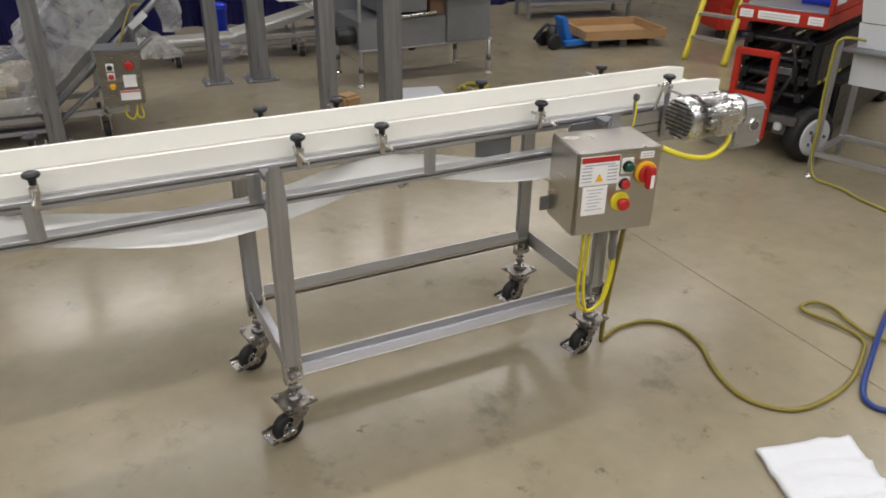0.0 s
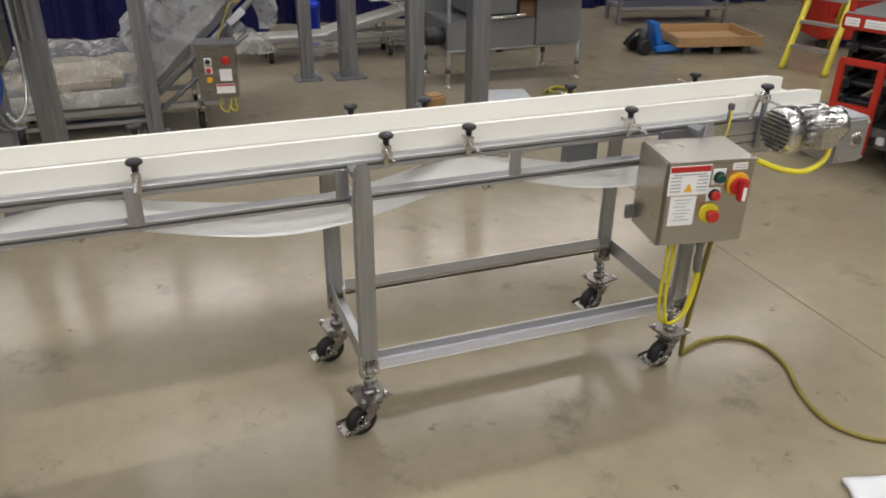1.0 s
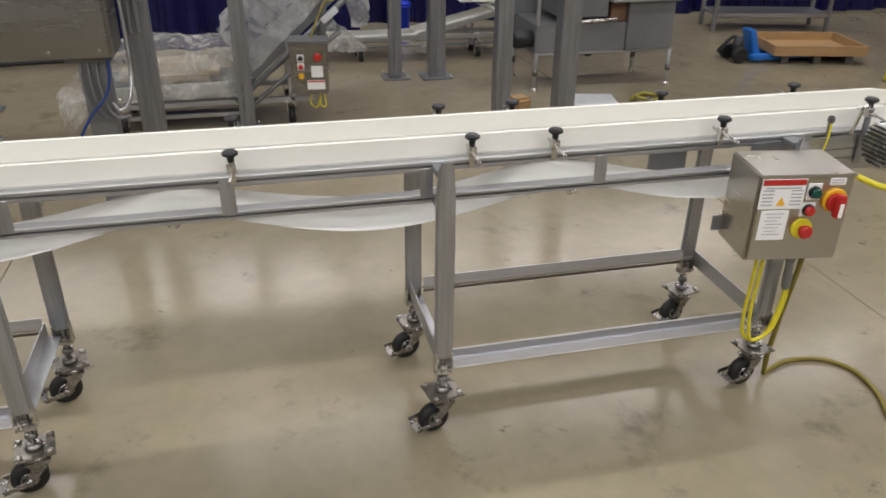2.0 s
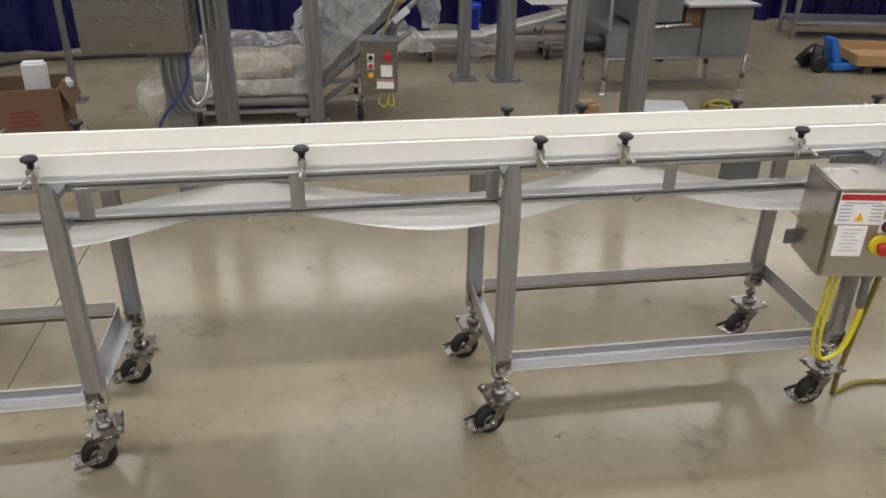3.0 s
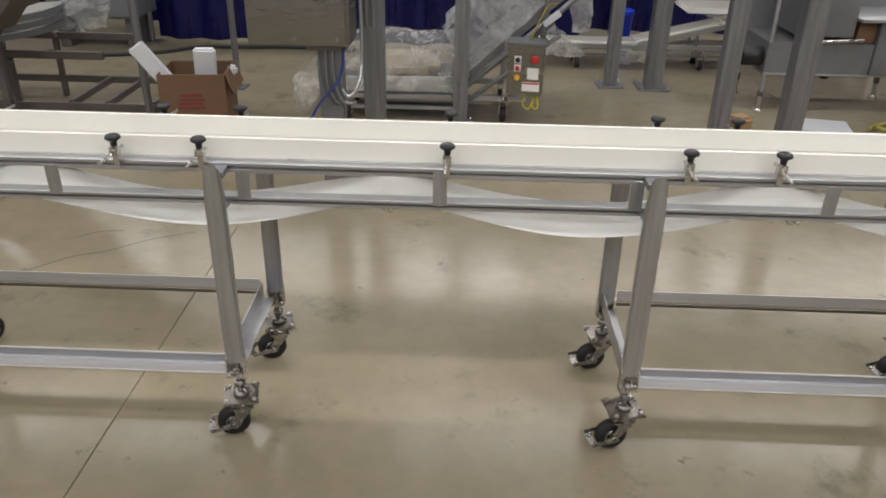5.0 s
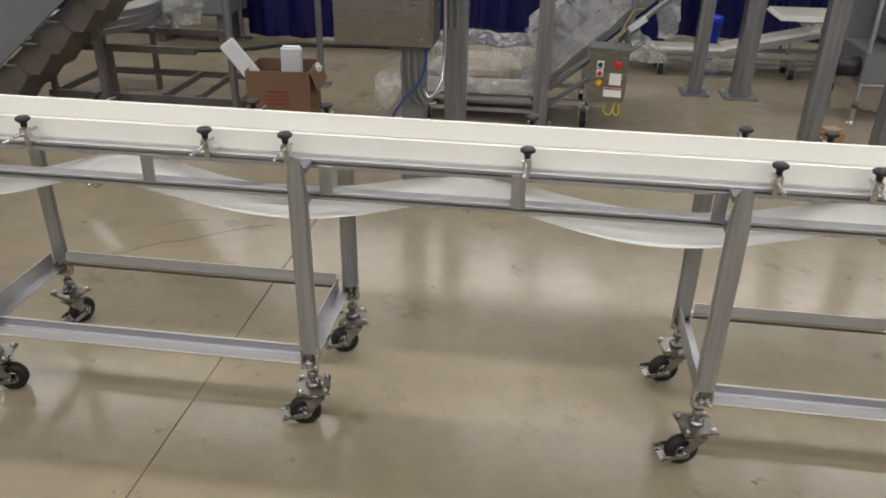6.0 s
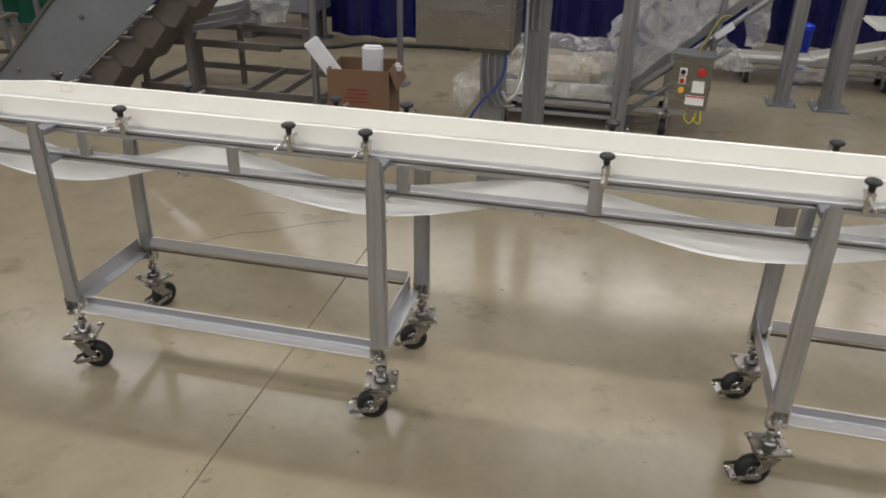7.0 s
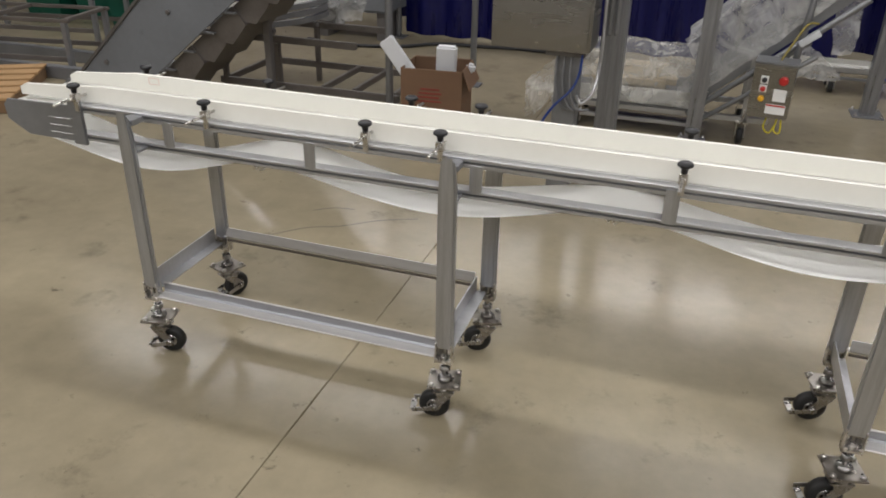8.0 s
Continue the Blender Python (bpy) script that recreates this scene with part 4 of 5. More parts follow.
# ---- pallet truck and timber crate ----
def pallet_truck():
    c = thing("pallet_truck", "blue pallet truck with black wheels parked by a crate", "pallet truck")
    bm = bmesh.new()
    box(bm, 4.03, 4.10, 4.36, 4.50, 0.03, 0.29)
    for v in bm.verts:
        if v.co.z > 0.15:
            v.co.x -= 0.09
    part("mast", bevelled(bm, 0.01), JACKBLUE, c)
    for y in (4.32, 4.54):
        part("fork", bx(3.96, 4.62, y - 0.045, y + 0.045, 0.03, 0.075, 0.008), JACKBLUE, c)
    part("pump", lathe(bmesh.new(), (3.88, 4.42, 0.08), (3.88, 4.42, 0.22), ((0, 0.05), (0.3, 0.06), (1, 0.04)), 16), BLACK, c)
    for y in (4.34, 4.54):
        part("steer_wheel", lathe(bmesh.new(), (3.86, y - 0.03, 0.072), (3.86, y + 0.03, 0.072), ((0, 0.06), (0.1, 0.072), (0.9, 0.072), (1, 0.06)), 20), RUBBER, c)
    part("tiller", hose(bmesh.new(), [(3.88, 4.42, 0.2), (3.83, 4.44, 0.22), (3.76, 4.46, 0.15), (3.72, 4.48, 0.08)], 0.018), BLACK, c)
    k = thing("timber_crate", "shallow open pine crate on the concrete floor", "crate", pose(4.62, 4.44, 0, 0, 0, -12))
    for y in (-0.32, 0.32):
        part("board", bx(-0.42, 0.42, y - 0.012, y + 0.012, 0.08, 0.17, 0.003), WOOD, k)
    for x in (-0.42, 0.42):
        part("board", bx(x - 0.012, x + 0.012, -0.33, 0.33, 0.08, 0.17, 0.003), WOOD, k)
    part("bottom", bx(-0.41, 0.41, -0.31, 0.31, 0.08, 0.095, 0.003), WOOD, k)
    for x in (-0.3, 0.0, 0.3):
        part("runner", bx(x - 0.035, x + 0.035, -0.28, 0.28, 0.0, 0.08, 0.003), STEEL_DARK, k)


pallet_truck()


# ---- step ladder ----
def ladder():
    c = thing("step_ladder", "open yellow fibreglass step ladder with aluminium treads", "ladder")
    a0, a1 = Vector((4.757, 3.52, 0.0)), Vector((4.90, 3.16, 0.0))
    head = Vector((0.60, 0.20, 1.75))
    for a, s in ((a0, 0.06), (a1, -0.06)):
        b = a + head + (a1 - a0).normalized() * s
        bm = bmesh.new()
        lathe(bm, a, b, ((0, 0.03), (0.02, 0.032), (1, 0.028)), 4)
        part("rail", bm, LADDER, c)
        part("rear_rail", lathe(bmesh.new(), a + Vector((0.9, 0.9, 0)), b, ((0, 0.02), (1, 0.02)), 6), LADDER, c)
    for k in range(1, 8):
        t = k * 0.115
        p, q = a0 + head * t, a1 + head * t
        d = (q - p).normalized()
        m = Matrix.Translation((p + q) / 2) @ pose(0, 0, 0, 0, 0, math.degrees(math.atan2(d.y, d.x)))
        w = (q - p).length / 2 - 0.02
        part("tread", bx(-w, w, -0.04, 0.04, -0.012, 0.012, 0.003, m), STEEL, c)
    part("cap", bx(-0.2, 0.2, -0.08, 0.08, 0, 0.05, 0.01, pose(5.43, 3.54, 1.75, 0, 0, -68)), LADDER, c)


ladder()


# ---- red scissor lift ----
def lift():
    c = thing("scissor_lift", "red and black scissor lift parked on the concrete floor", "lift", pose(3.43, 1.10, 0, 0, 0, 23))
    part("chassis", bx(0.16, 2.1, 0.03, 0.50, 0.13, 0.30, 0.02), BLACK, c, "black chassis")
    for x in (0.16, 1.95):
        for y, s in ((-0.02, -1), (0.54, 1)):
            w = part("wheel", lathe(bmesh.new(), (0, -0.055, 0.165), (0, 0.055, 0.165), ((0, 0.12), (0.05, 0.152), (0.18, 0.165), (0.82, 0.165), (0.95, 0.152), (1, 0.12)), 32), RUBBER, c, "black tyre on white rim", pose(x, y, 0, 0, 0, -26 if x < 1 else 0))
            o = s * 0.05
            part("rim", lathe(bmesh.new(), (0, o, 0.165), (0, o + s * 0.012, 0.165), ((0, 0.118), (0.6, 0.118), (1, 0.10)), 28), WHITEBOARD, w, "white painted rim")
            part("hub", lathe(bmesh.new(), (0, o, 0.165), (0, o + s * 0.022, 0.165), ((0, 0.04), (0.8, 0.038), (1, 0.025)), 18), STEEL_DARK, w)
            for k in range(5):
                u = k * math.tau / 5
                p = Vector((0.065 * math.cos(u), o + s * 0.01, 0.165 + 0.065 * math.sin(u)))
                part("lug", lathe(bmesh.new(), p, p + Vector((0, s * 0.012, 0)), ((0, 0.012), (1, 0.009)), 6), STEEL_DARK, w)
    part("axle_block", bx(0.02, 0.2, 0.08, 0.16, 0.17, 0.26, 0.01), STEEL_DARK, c)
    part("valve", bx(0.0, 0.05, 0.10, 0.145, 0.20, 0.26, 0.006), WHITEBOARD, c, "small pale valve block")
    part("rear_bumper", bx(0.0, 0.04, 0.02, 0.50, 0.24, 0.29, 0.006), STEEL_DARK, c)
    for k in range(4):
        z0, z1 = 0.36 + k * 0.105, 0.41 + k * 0.105
        for y in (0.07, 0.42):
            bm = bmesh.new()
            prism(bm, [(0.10, z0), (1.35, z1), (1.35, z1 + 0.055), (0.10, z0 + 0.055)], y - 0.018, y + 0.018)
            part("scissor_arm", bm, BLACK, c)
            bm = bmesh.new()
            prism(bm, [(0.16, z1), (1.35, z0), (1.35, z0 + 0.055), (0.16, z1 + 0.055)], y + 0.024, y + 0.05)
            part("scissor_arm", bm, BLACK, c)
        part("cross_pin", rod(bmesh.new(), (0.13, 0.04, z0 + 0.03), (0.13, 0.48, z0 + 0.03), 0.016), BLACK, c)
        part("cross_tube", bx(0.17, 0.21, 0.09, 0.41, z0 + 0.01, z0 + 0.05, 0.006), BLACK, c)
    part("cylinder", rod(bmesh.new(), (0.2, 0.25, 0.34), (0.9, 0.25, 0.66), 0.04), STEEL_DARK, c)
    part("hydraulic_hose", hose(bmesh.new(), [(0.08, 0.2, 0.3), (0.06, 0.16, 0.42), (0.1, 0.12, 0.55), (0.12, 0.16, 0.68), (0.2, 0.2, 0.74)], 0.012), RUBBER, c)
    part("control_module", bx(0.08, 0.16, 0.10, 0.26, 0.47, 0.58, 0.008), BLACK, c)
    part("module_plate", bx(0.076, 0.081, 0.13, 0.22, 0.52, 0.56, 0.001, seg=1), STEEL_DULL, c)
    part("battery_tray", bx(0.40, 1.75, -0.08, 0.16, 0.12, 0.44, 0.012), BLACK, c)
    part("battery_cover", bx(0.12, 1.8, -0.01, 0.05, 0.46, 0.72, 0.012), BLACK, c)
    for k in range(5):
        part("warning_sticker", bx(0.16 + 0.1 * k, 0.20 + 0.1 * k, -0.0135, -0.0105, 0.475, 0.495, 0.0005, seg=1), YELLOW, c)
    p = part("platform", bx(0.08, 1.7, -0.01, 0.52, 0.80, 0.885, 0.008), LIFTRED, c, "red platform skirt")
    for a, b in ((0.015, 0.10), (0.15, 0.39), (0.42, 0.50)):
        part("sticker", bx(0.0765, 0.0805, a, b, 0.822, 0.868, 0.0005, seg=1), PAPER, p)
        for j in range(2):
            part("print_bar", bx(0.0745, 0.077, a + 0.012, b - 0.012, 0.834 + j * 0.016, 0.840 + j * 0.016, 0.0003, seg=1), WHITEBOARD, p)
    part("toe_board", bx(0.10, 1.7, -0.012, 0.008, 0.885, 1.02, 0.004), LIFTRED, c)
    part("sticker", bx(0.14, 0.34, -0.0145, -0.0115, 0.93, 0.97, 0.0005, seg=1), PAPER, c)
    part("deck", bx(0.09, 1.68, 0.0, 0.51, 0.885, 0.893, 0.002, seg=1), STEEL_DULL, c)
    for x in (0.14, 0.9, 1.66):
        for y in (0.0, 0.50):
            part("rail_post", rod(bmesh.new(), (x, y, 0.88), (x, y, 1.9), 0.018), LIFTRED, c)
    for y in (0.0, 0.50):
        for z in (1.45, 1.9):
            part("guard_rail", rod(bmesh.new(), (0.14, y, z), (1.66, y, z), 0.018), LIFTRED, c)
    # red entry step frame on the end
    for y in (0.205, 0.425):
        part("step_rail", bx(-0.03, 0.0, y - 0.02, y + 0.02, 0.13 if y < 0.3 else 0.36, 0.66, 0.006), LIFTRED, c)
    for z in (0.385, 0.645):
        part("step", bx(-0.033, 0.003, 0.19, 0.44, z - 0.02, z + 0.018, 0.006), LIFTRED, c)
    b = thing("blue_tub", "blue plastic tub standing on the lift deck", "tub", pose(3.78, 1.42, 0.895, 0, 0, 23))
    part("body", bx(-0.12, 0.2, -0.13, 0.1, 0, 0.22, 0.02), BINBLUE, b)
    r = thing("red_tool_chest", "red steel tool chest on casters beside the ladder", "tool chest", pose(6.1, 4.12, 0, 0, 0, -18))
    part("body", bx(-0.42, 0.5, -0.25, 0.25, 0.10, 0.95, 0.01), LIFTRED, r)
    for k in range(4):
        d = part("drawer", bx(-0.38, 0.46, -0.262, -0.251, 0.14 + k * 0.2, 0.31 + k * 0.2, 0.004), LIFTRED, r)
        part("drawer_handle", bx(-0.3, 0.38, -0.28, -0.263, 0.28 + k * 0.2, 0.295 + k * 0.2, 0.002), STEEL, d)
    for x in (-0.34, 0.42):
        part("wheel", lathe(bmesh.new(), (x, -0.2, 0.05), (x, -0.16, 0.05), ((0, 0.05), (1, 0.05)), 16), RUBBER, r)


lift()


# ---- stand with white trays, yellow cord over its corner ----
def tray_stand():
    c = thing("tray_stand", "stainless stand with stacked white plastic trays and a yellow cord", "stand", pose(3.385, 0.925, 0, 0, 0, -72))
    for x in (0.0, 0.85):
        for y in (0.0, 0.43):
            l = part("leg", bx(x - 0.016, x + 0.016, y - 0.016, y + 0.016, 0.05, 0.80 if x + y < 0.1 else 0.74, 0.004), STEEL_V, c)
            part("foot", lathe(bmesh.new(), (x, y, 0.0), (x, y, 0.09), ((0, 0.026), (0.1, 0.026), (0.2, 0.009), (0.7, 0.009), (0.75, 0.014), (1, 0.014)), 16), ZINC, l)
    for y in (0.0, 0.43):
        part("shelf_rail", bx(0.0, 0.85, y - 0.016, y + 0.016, 0.135, 0.165, 0.004), STEEL, c)
    for x in (0.0, 0.85):
        part("shelf_rail", bx(x - 0.0155, x + 0.0155, 0.0, 0.43, 0.136, 0.164, 0.004), STEEL, c)
    part("shelf", bx(0.0, 0.9, 0.03, 0.45, 0.735, 0.75, 0.004), STEEL_DULL, c)
    part("tray", prism(bmesh.new(), [(0.06, 0.55), (0.84, 0.55), (0.85, 0.72), (0.05, 0.72)], 0.10, 0.40), WHITEBOARD, c, "white plastic tray")
    part("tray", prism(bmesh.new(), [(0.05, 0.752), (0.86, 0.752), (0.88, 0.88), (0.03, 0.88)], 0.13, 0.44), WHITEBOARD, c, "white plastic tray")
    part("tray", prism(bmesh.new(), [(0.04, 0.885), (0.86, 0.885), (0.90, 1.1), (0.0, 1.1)], 0.13, 0.46), WHITEBOARD, c, "white plastic tray")
    part("cord", hose(bmesh.new(), [(0.10, 0.08, 0.80), (0.05, 0.02, 0.815), (0.01, -0.02, 0.81), (-0.012, -0.026, 0.76), (-0.014, -0.026, 0.6), (-0.01, -0.026, 0.45), (0.0, -0.024, 0.30), (0.004, -0.028, 0.13), (0.05, -0.05, 0.03), (0.14, -0.05, 0.012), (0.24, -0.08, 0.012), (0.38, -0.16, 0.012), (0.7, -0.26, 0.012)], 0.0075, 8, 10), CORD, c, "yellow extension cord")


tray_stand()


# ---- carton with foam ----
def carton():
    c = thing("cardboard_carton", "open brown cardboard carton stuffed with white foam sheets", "carton", pose(-2.19, 2.78, 0, 0, 0, 6))
    for n, b in (("side", (-0.21, 0.19, -0.18, -0.174)), ("side", (-0.21, 0.19, 0.16, 0.166)), ("side", (-0.21, -0.204, -0.174, 0.16)), ("side", (0.184, 0.19, -0.174, 0.16))):
        part(n, bx(*b, 0.0, 0.49, 0.002, seg=1), CARDBOARD, c)
    part("bottom", bx(-0.2, 0.18, -0.17, 0.16, 0.0, 0.008, 0.001, seg=1), CARDBOARD, c)
    bm = box(bmesh.new(), 0.0, 0.13, -0.17, 0.16, -0.003, 0.003, pose(0.19, 0, 0.49, 0, 68, 0))
    part("flap", bm, CARDBOARD, c)
    part("flap", box(bmesh.new(), -0.2, 0.18, 0, 0.12, -0.003, 0.003, pose(0, 0.166, 0.49, -35, 0, 0)), CARDBOARD, c)
    for k in range(4):
        part("print_bar", bx(-0.11 + 0.01 * k, 0.06 - 0.015 * (k % 2), -0.1825, -0.1805, 0.28 + k * 0.026, 0.292 + k * 0.026, 0.0004, seg=1), REDPRINT, c)
    part("foam_sheet", bx(-0.06, 0.045, -0.012, 0.012, 0.0, 0.42, 0.008, pose(-0.08, -0.08, 0.31, 0, -36, 4), 3), FOAM, c, "white foam sheet")
    part("foam_sheet", bx(-0.07, 0.06, -0.03, 0.03, 0.0, 0.36, 0.012, pose(0.06, -0.06, 0.27, 6, 2, 8), 3), FOAM, c, "white foam sheet")
    part("foam_sheet", bx(-0.02, 0.04, -0.03, 0.03, 0.0, 0.06, 0.015, pose(0.19, 0.02, 0.44, 0, 10, 8), 3), FOAM, c)


carton()


# ---- raw steel frames, curved belt and cleated elevator at the far end ----
def steel_frame():
    c = thing("machine_stand", "dark raw steel machine frame standing on the floor", "frame")
    for x0, x1, y, z in ((-4.05, -2.58, 3.05, 0.14), (-4.05, -2.58, 3.75, 0.14), (-4.3, -2.95, 3.15, 0.46), (-4.3, -2.95, 3.75, 0.46)):
        part("beam", bx(x0, x1, y - 0.018, y + 0.018, z - 0.03, z + 0.02, 0.005), STEEL_BROWN, c)
    for x, y, top in ((-4.0, 3.05, 0.43), (-3.58, 3.75, 0.43), (-2.62, 3.05, 0.11), (-2.62, 3.75, 0.11), (-4.0, 3.75, 0.43), (-3.58, 3.12, 0.43)):
        part("leg", bx(x - 0.019, x + 0.019, y - 0.019, y + 0.019, 0.0, top, 0.004), STEEL_BROWN, c)
    for x in (-4.0, -3.2, -2.95, -2.64):
        part("cross_beam", bx(x - 0.016, x + 0.016, 3.08, 3.72, 0.12, 0.165, 0.004), STEEL_BROWN, c)
    part("pipe", rod(bmesh.new(), (-3.9, 2.98, 0.09), (-2.7, 2.98, 0.09), 0.014), STEEL, c)
    for x, y in ((-2.60, 2.92), (-2.35, 4.1)):
        p = thing("stand_pole", "thin grey steel stand pole on the floor", "pole", pose(x, y, 0), "stand poles")
        part("tube", rod(bmesh.new(), (0, 0, 0.01), (0, 0, 1.9), 0.026), STEEL_DULL, p)
        part("base", bx(-0.07, 0.07, -0.07, 0.07, 0, 0.012, 0.003), STEEL_DULL, p)
    k = thing("curve_conveyor", "white curved belt conveyor in a grey steel frame", "conveyor", pose(-4.04, 3.66, 0))
    seg = 28

    def arc(bm, r0, r1, z0, z1, a0=-100, a1=20):
        rows = []
        for i in range(seg + 1):
            a = radians(a0 + (a1 - a0) * i / seg)
            rise = 0.03 * i / seg
            rows.append([bm.verts.new((r * math.cos(a), r * math.sin(a), z + rise)) for r, z in ((r0, z0), (r1, z0), (r1, z1), (r0, z1))])
        for p, q in zip(rows, rows[1:]):
            for j in range(4):
                bm.faces.new((p[j], q[j], q[(j + 1) % 4], p[(j + 1) % 4]))
        bm.faces.new(rows[0])
        bm.faces.new(rows[-1][::-1])
        bmesh.ops.recalc_face_normals(bm, faces=bm.faces)
        return bm

    part("curved_belt", arc(bmesh.new(), 0.12, 0.52, 0.635, 0.65), BELT, k, "cream white belt")
    for z in (0.505, 0.56, 0.615):
        part("curved_rail", arc(bmesh.new(), 0.53, 0.57, z, z + 0.04), STEEL_DULL, k)
    for a in (-95, -50, -10):
        x, y = 0.56 * math.cos(radians(a)), 0.56 * math.sin(radians(a))
        part("leg", bx(x - 0.02, x + 0.02, y - 0.02, y + 0.02, 0.48, 0.51, 0.004), STEEL_DARK, k)
    film("film_tail", MILKY, k, (0.50, 0.10, 0.49), lambda u: (0.3 * u, 0.1 * u, 0.0), lambda v, u: (0.06 * v, 0, 0.25 * v), 10, 14, 0.04, 31, "loose clear film")
    e = thing("cleat_elevator", "grey sheet steel elevator with a cleated belt rising steeply", "elevator", pose(-0.11, 0, 0))
    part("side_panel", prism(bmesh.new(), [(-5.03, 0.02), (-4.46, 0.02), (-1.76, 2.16), (-2.72, 2.16)], 2.60, 2.62), GREYPAINT, e, "grey painted side panel")
    part("panel_edge", prism(bmesh.new(), [(-5.06, 0.02), (-5.03, 0.02), (-2.72, 2.16), (-2.75, 2.16)], 2.585, 2.66), STEEL_DARK, e)
    d = Vector((2.70, 0, 2.14)).normalized()
    nrm = Vector((d.z, 0, -d.x))
    base = Vector((-4.46, 0, 0.02))
    for k2 in range(14):
        p = base + d * (0.02 + 0.235 * k2)
        q = p + d * 0.235
        a, b2 = p + nrm * 0.13, q + nrm * 0.15
        mid = p + d * 0.06 + nrm * 0.185
        bm = prism(bmesh.new(), [(p.x, p.z), (a.x, a.z), (mid.x, mid.z), (b2.x, b2.z), (q.x, q.z)], 2.66 + 0.02 * (k2 % 2), 3.1)
        part("cleat", bm, STEEL_BROWN, e)
        t0 = q - d * 0.07
        # short paler bar in place of the lit highlight on each cleat tip
        part("cleat_glint", bx(t0.x, t0.x + 0.09, 2.63, 2.66, t0.z - 0.005, t0.z + 0.008, 0.002, seg=1), STEEL_DULL, e)
    for x, z in ((-4.6, 0.3), (-4.0, 0.7), (-3.2, 1.4)):
        part("bolt", lathe(bmesh.new(), (x, 2.60, z), (x, 2.585, z), ((0, 0.02), (1, 0.015)), 8), STEEL_DARK, e)
    part("leg", bx(-3.45, -3.40, 2.9, 2.95, 0, 0.75, 0.004), STEEL_DARK, e)
    part("leg", bx(-3.0, -2.95, 3.0, 3.05, 1.1, 1.2, 0.004), STEEL_DARK, e)


steel_frame()


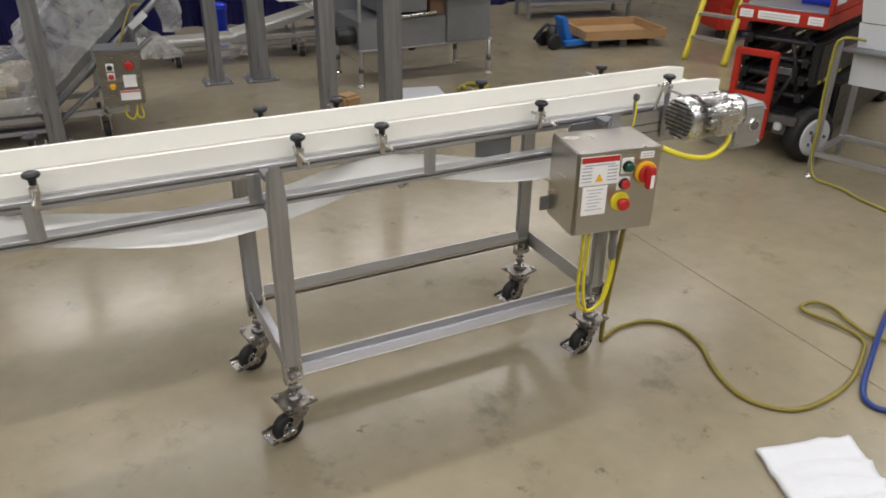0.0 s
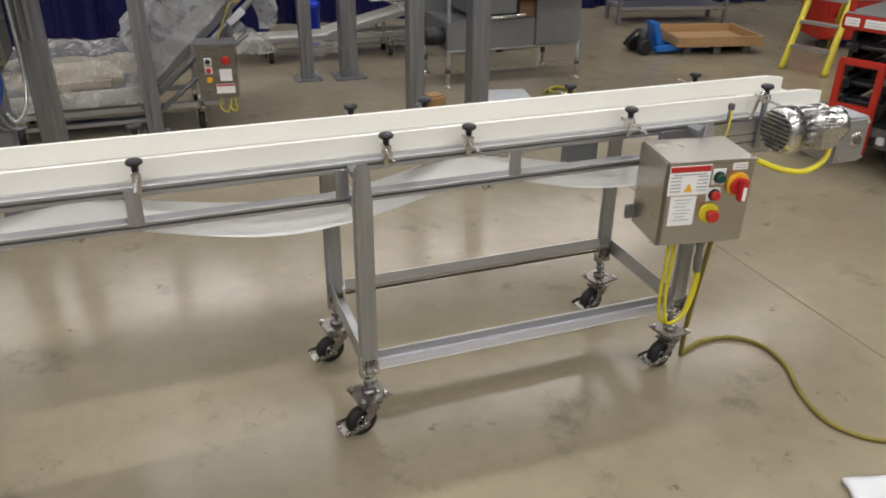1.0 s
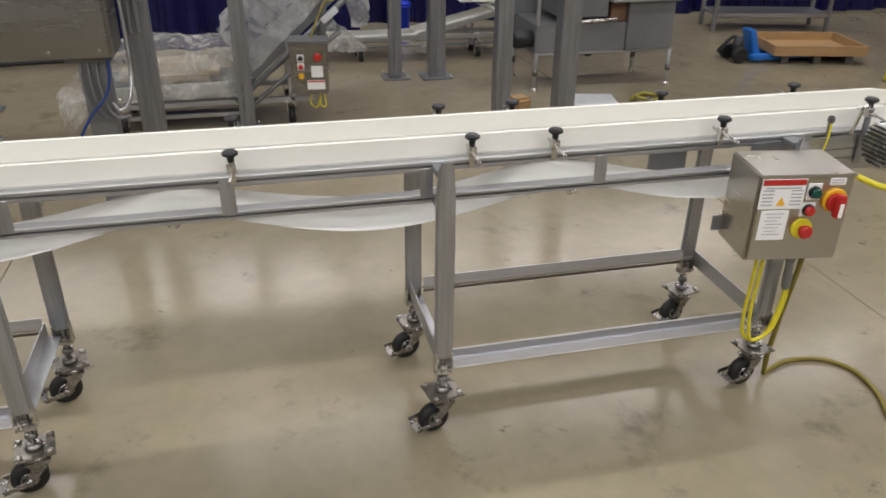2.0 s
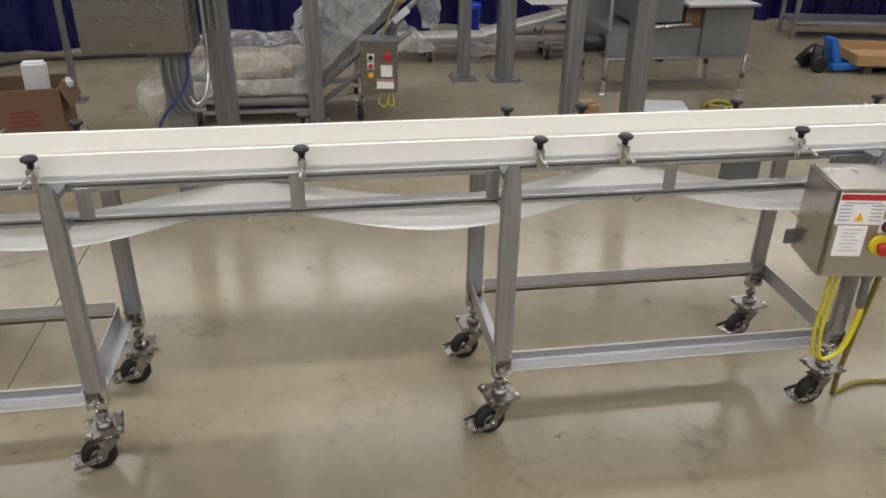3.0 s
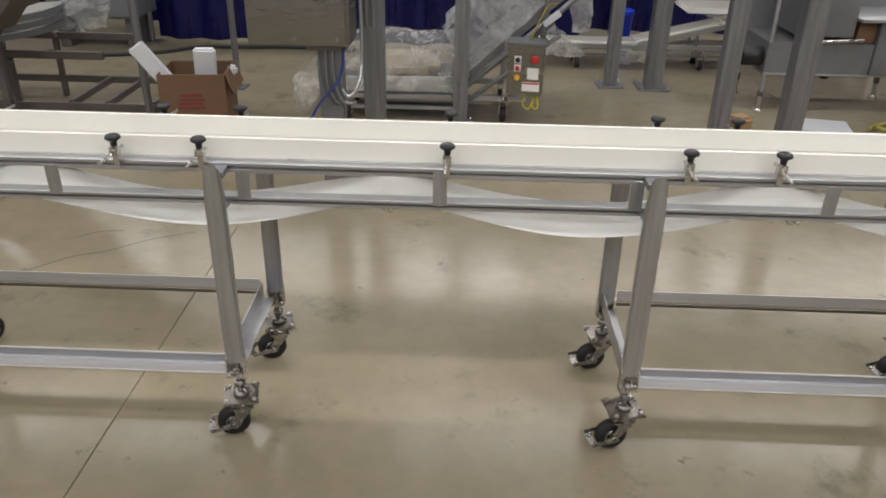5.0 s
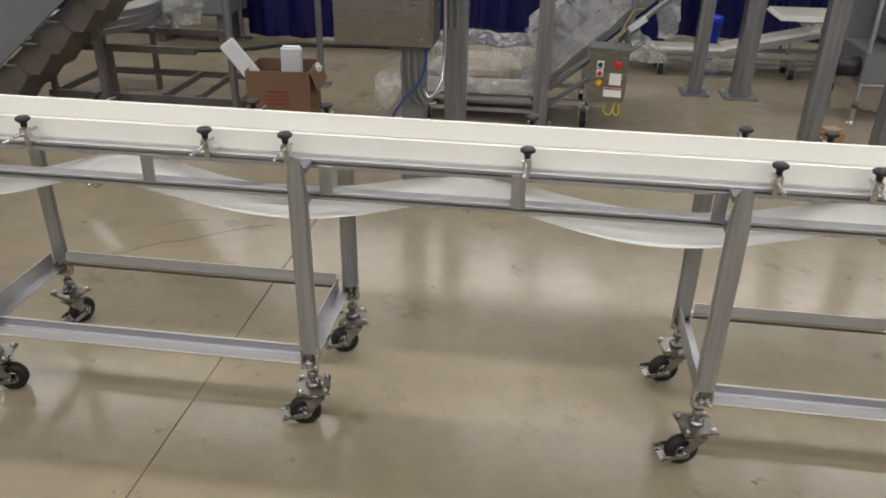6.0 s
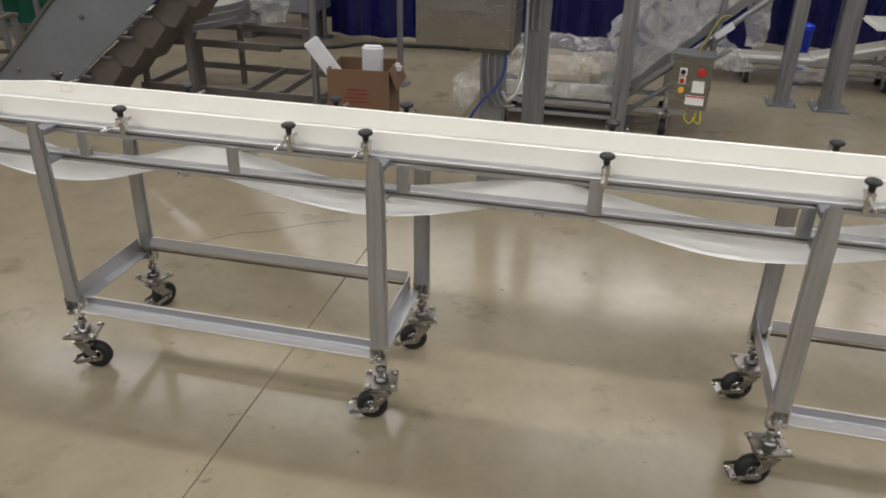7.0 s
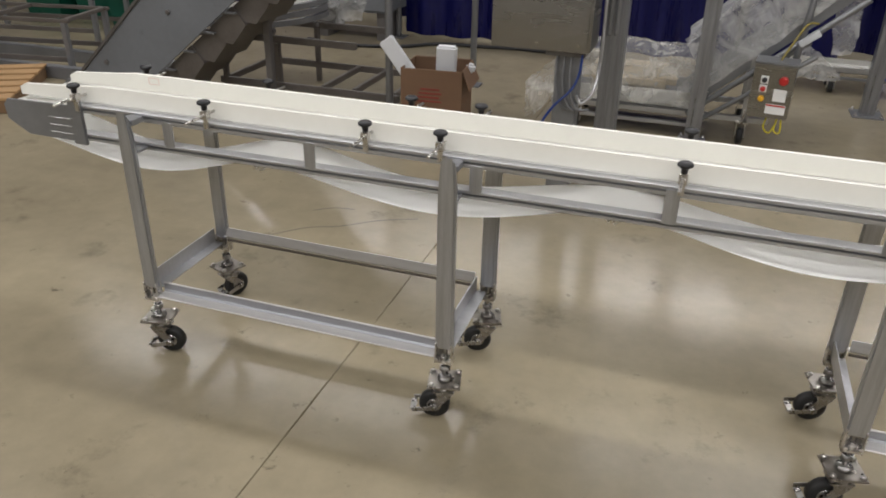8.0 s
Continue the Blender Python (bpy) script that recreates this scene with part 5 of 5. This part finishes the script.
# ---- tables, bins and pallet at the west side ----
def west_side():
    for x, y, z in ((-6.3, 3.3, 0.42), (-6.9, 4.3, 0.55)):
        t = thing("table_frame", "open grey steel table frame with lower rails", "table frame", pose(x, y, 0, 0, 0, 10), "west tables")
        for sy in (-0.3, 0.3):
            part("top_rail", bx(-0.75, 0.75, sy - 0.014, sy + 0.014, z, z + 0.03, 0.004), STEEL_BROWN, t)
        for sx in (-0.7, 0.0, 0.7):
            part("top_rail", bx(sx - 0.02, sx + 0.02, -0.28, 0.28, z, z + 0.03, 0.004), STEEL_BROWN, t)
        for sx in (-0.7, 0.7):
            for sy in (-0.3, 0.3):
                part("leg", bx(sx - 0.022, sx + 0.022, sy - 0.022, sy + 0.022, 0, z, 0.004), STEEL_DULL, t)
        for sy in (-0.3, 0.3):
            part("rail", bx(-0.7, 0.7, sy - 0.014, sy + 0.014, 0.10, 0.14, 0.004), STEEL_BROWN, t)
    for k, (x, y) in enumerate(((-7.6, 5.2), (-7.0, 5.3), (-6.4, 5.1))):
        b = thing("green_bin", "dark green plastic waste bin against the back", "bin", pose(x, y, 0, 0, 0, 8 * k), "green bins")
        part("body", prism(bmesh.new(), [(-0.22, 0.0), (0.22, 0.0), (0.27, 0.75), (-0.27, 0.75)], -0.24, 0.24), GREEN, b)
        part("bin_lid", bx(-0.29, 0.29, -0.28, 0.27, 0.75, 0.79, 0.01), GREEN, b)
    p = thing("timber_pallet", "pale timber pallet with brown runners lying on the floor", "pallet", pose(-5.85, 2.28, 0, 0, 0, 30))
    for k in range(6):
        part("deck_board", bx(-0.5, 0.5, -0.5 + k * 0.18, -0.37 + k * 0.18, 0.09, 0.11, 0.003), WOOD, p)
    for x in (-0.45, 0, 0.45):
        part("runner", bx(x - 0.04, x + 0.04, -0.5, 0.53, 0.0, 0.09, 0.003), OLDWOOD, p)
    for k, (x0, x1) in enumerate(((-7.2, -4.9), (-6.8, -4.7))):
        tagged(part("floor_beam", bx(x0, x1, 2.95 + 0.5 * k, 3.03 + 0.5 * k, 0, 0.1, 0.006), STEEL_DULL), "long grey steel beam lying on the floor", "beam", "floor beams")
    m = thing("grey_machine", "grey machine cabinet with dark hoses near the curtain", "machine", pose(-3.95, 5.55, 0))
    part("body", bx(-0.5, 0.35, -0.25, 0.3, 0.28, 1.2, 0.02), GREYPAINT, m)
    for x in (-0.4, 0.25):
        part("foot", bx(x - 0.05, x + 0.05, -0.2, 0.2, 0, 0.28, 0.005), STEEL_DARK, m)
    tagged(part("black_cable", hose(bmesh.new(), [(-4.4, 5.1, 0.015), (-3.9, 5.0, 0.015), (-3.4, 5.15, 0.015), (-3.1, 5.4, 0.015), (-2.7, 5.45, 0.015), (-2.2, 5.5, 0.015), (-1.6, 5.42, 0.015)], 0.018), BLACK), "thick black cable lying along the curtain foot", "cable")


west_side()


# ---- navy curtains ----
def curtain(x0, x1, y, z1, seed, label):
    bm = bmesh.new()
    n, m = int((x1 - x0) * 26), 6
    g = []
    for j in range(m + 1):
        z = 0.03 + (z1 - 0.03) * j / m
        g.append([bm.verts.new((x0 + (x1 - x0) * i / n, y + 0.045 * math.sin(i * 0.62 + seed) + 0.03 * math.sin(i * 0.23 + seed * 2) + 0.02 * noise.noise(Vector((i * 0.2, j * 0.9, seed))), z)) for i in range(n + 1)])
    for j in range(m):
        for i in range(n):
            bm.faces.new((g[j][i], g[j][i + 1], g[j + 1][i + 1], g[j + 1][i])).smooth = True
    ob = part("curtain", bm, NAVY)
    return tagged(ob, label, "curtain", "navy curtains")


curtain(-3.6, 0.55, 5.72, 2.4, 1.0, "dark navy vinyl curtain hanging in deep folds")
curtain(0.1, 5.0, 6.6, 2.4, 2.0, "dark navy vinyl curtain hanging in deep folds")
curtain(4.9, 10.5, 6.4, 2.4, 3.0, "dark navy vinyl curtain hanging in deep folds")
curtain(-9.5, -3.2, 6.6, 2.4, 4.0, "dark navy vinyl curtain hanging in deep folds")
for x in (-3.62, 0.57, 5.02, -0.3):
    p = thing("curtain_pole", "grey steel curtain pole with a floor plate", "pole", pose(x, 5.62 if x < 0.3 else 6.42, 0), "curtain poles")
    part("tube", rod(bmesh.new(), (0, 0, 0.01), (0, 0, 2.5), 0.03), STEEL_DULL, p)
    part("base", bx(-0.08, 0.08, -0.08, 0.08, 0, 0.012, 0.003), STEEL_DULL, p)


def far_rack():
    c = thing("steel_rack", "grey steel rack with two shelves before the curtain", "rack", pose(5.05, 5.75, 0, 0, 0, -12))
    for x in (-0.62, 0.62):
        for y in (-0.2, 0.2):
            part("upright", bx(x - 0.02, x + 0.02, y - 0.02, y + 0.02, 0, 1.5, 0.004), STEEL_DULL, c)
    for z in (0.16, 0.8):
        part("shelf", bx(-0.62, 0.62, -0.22, 0.22, z, z + 0.035, 0.004), STEEL, c)


far_rack()
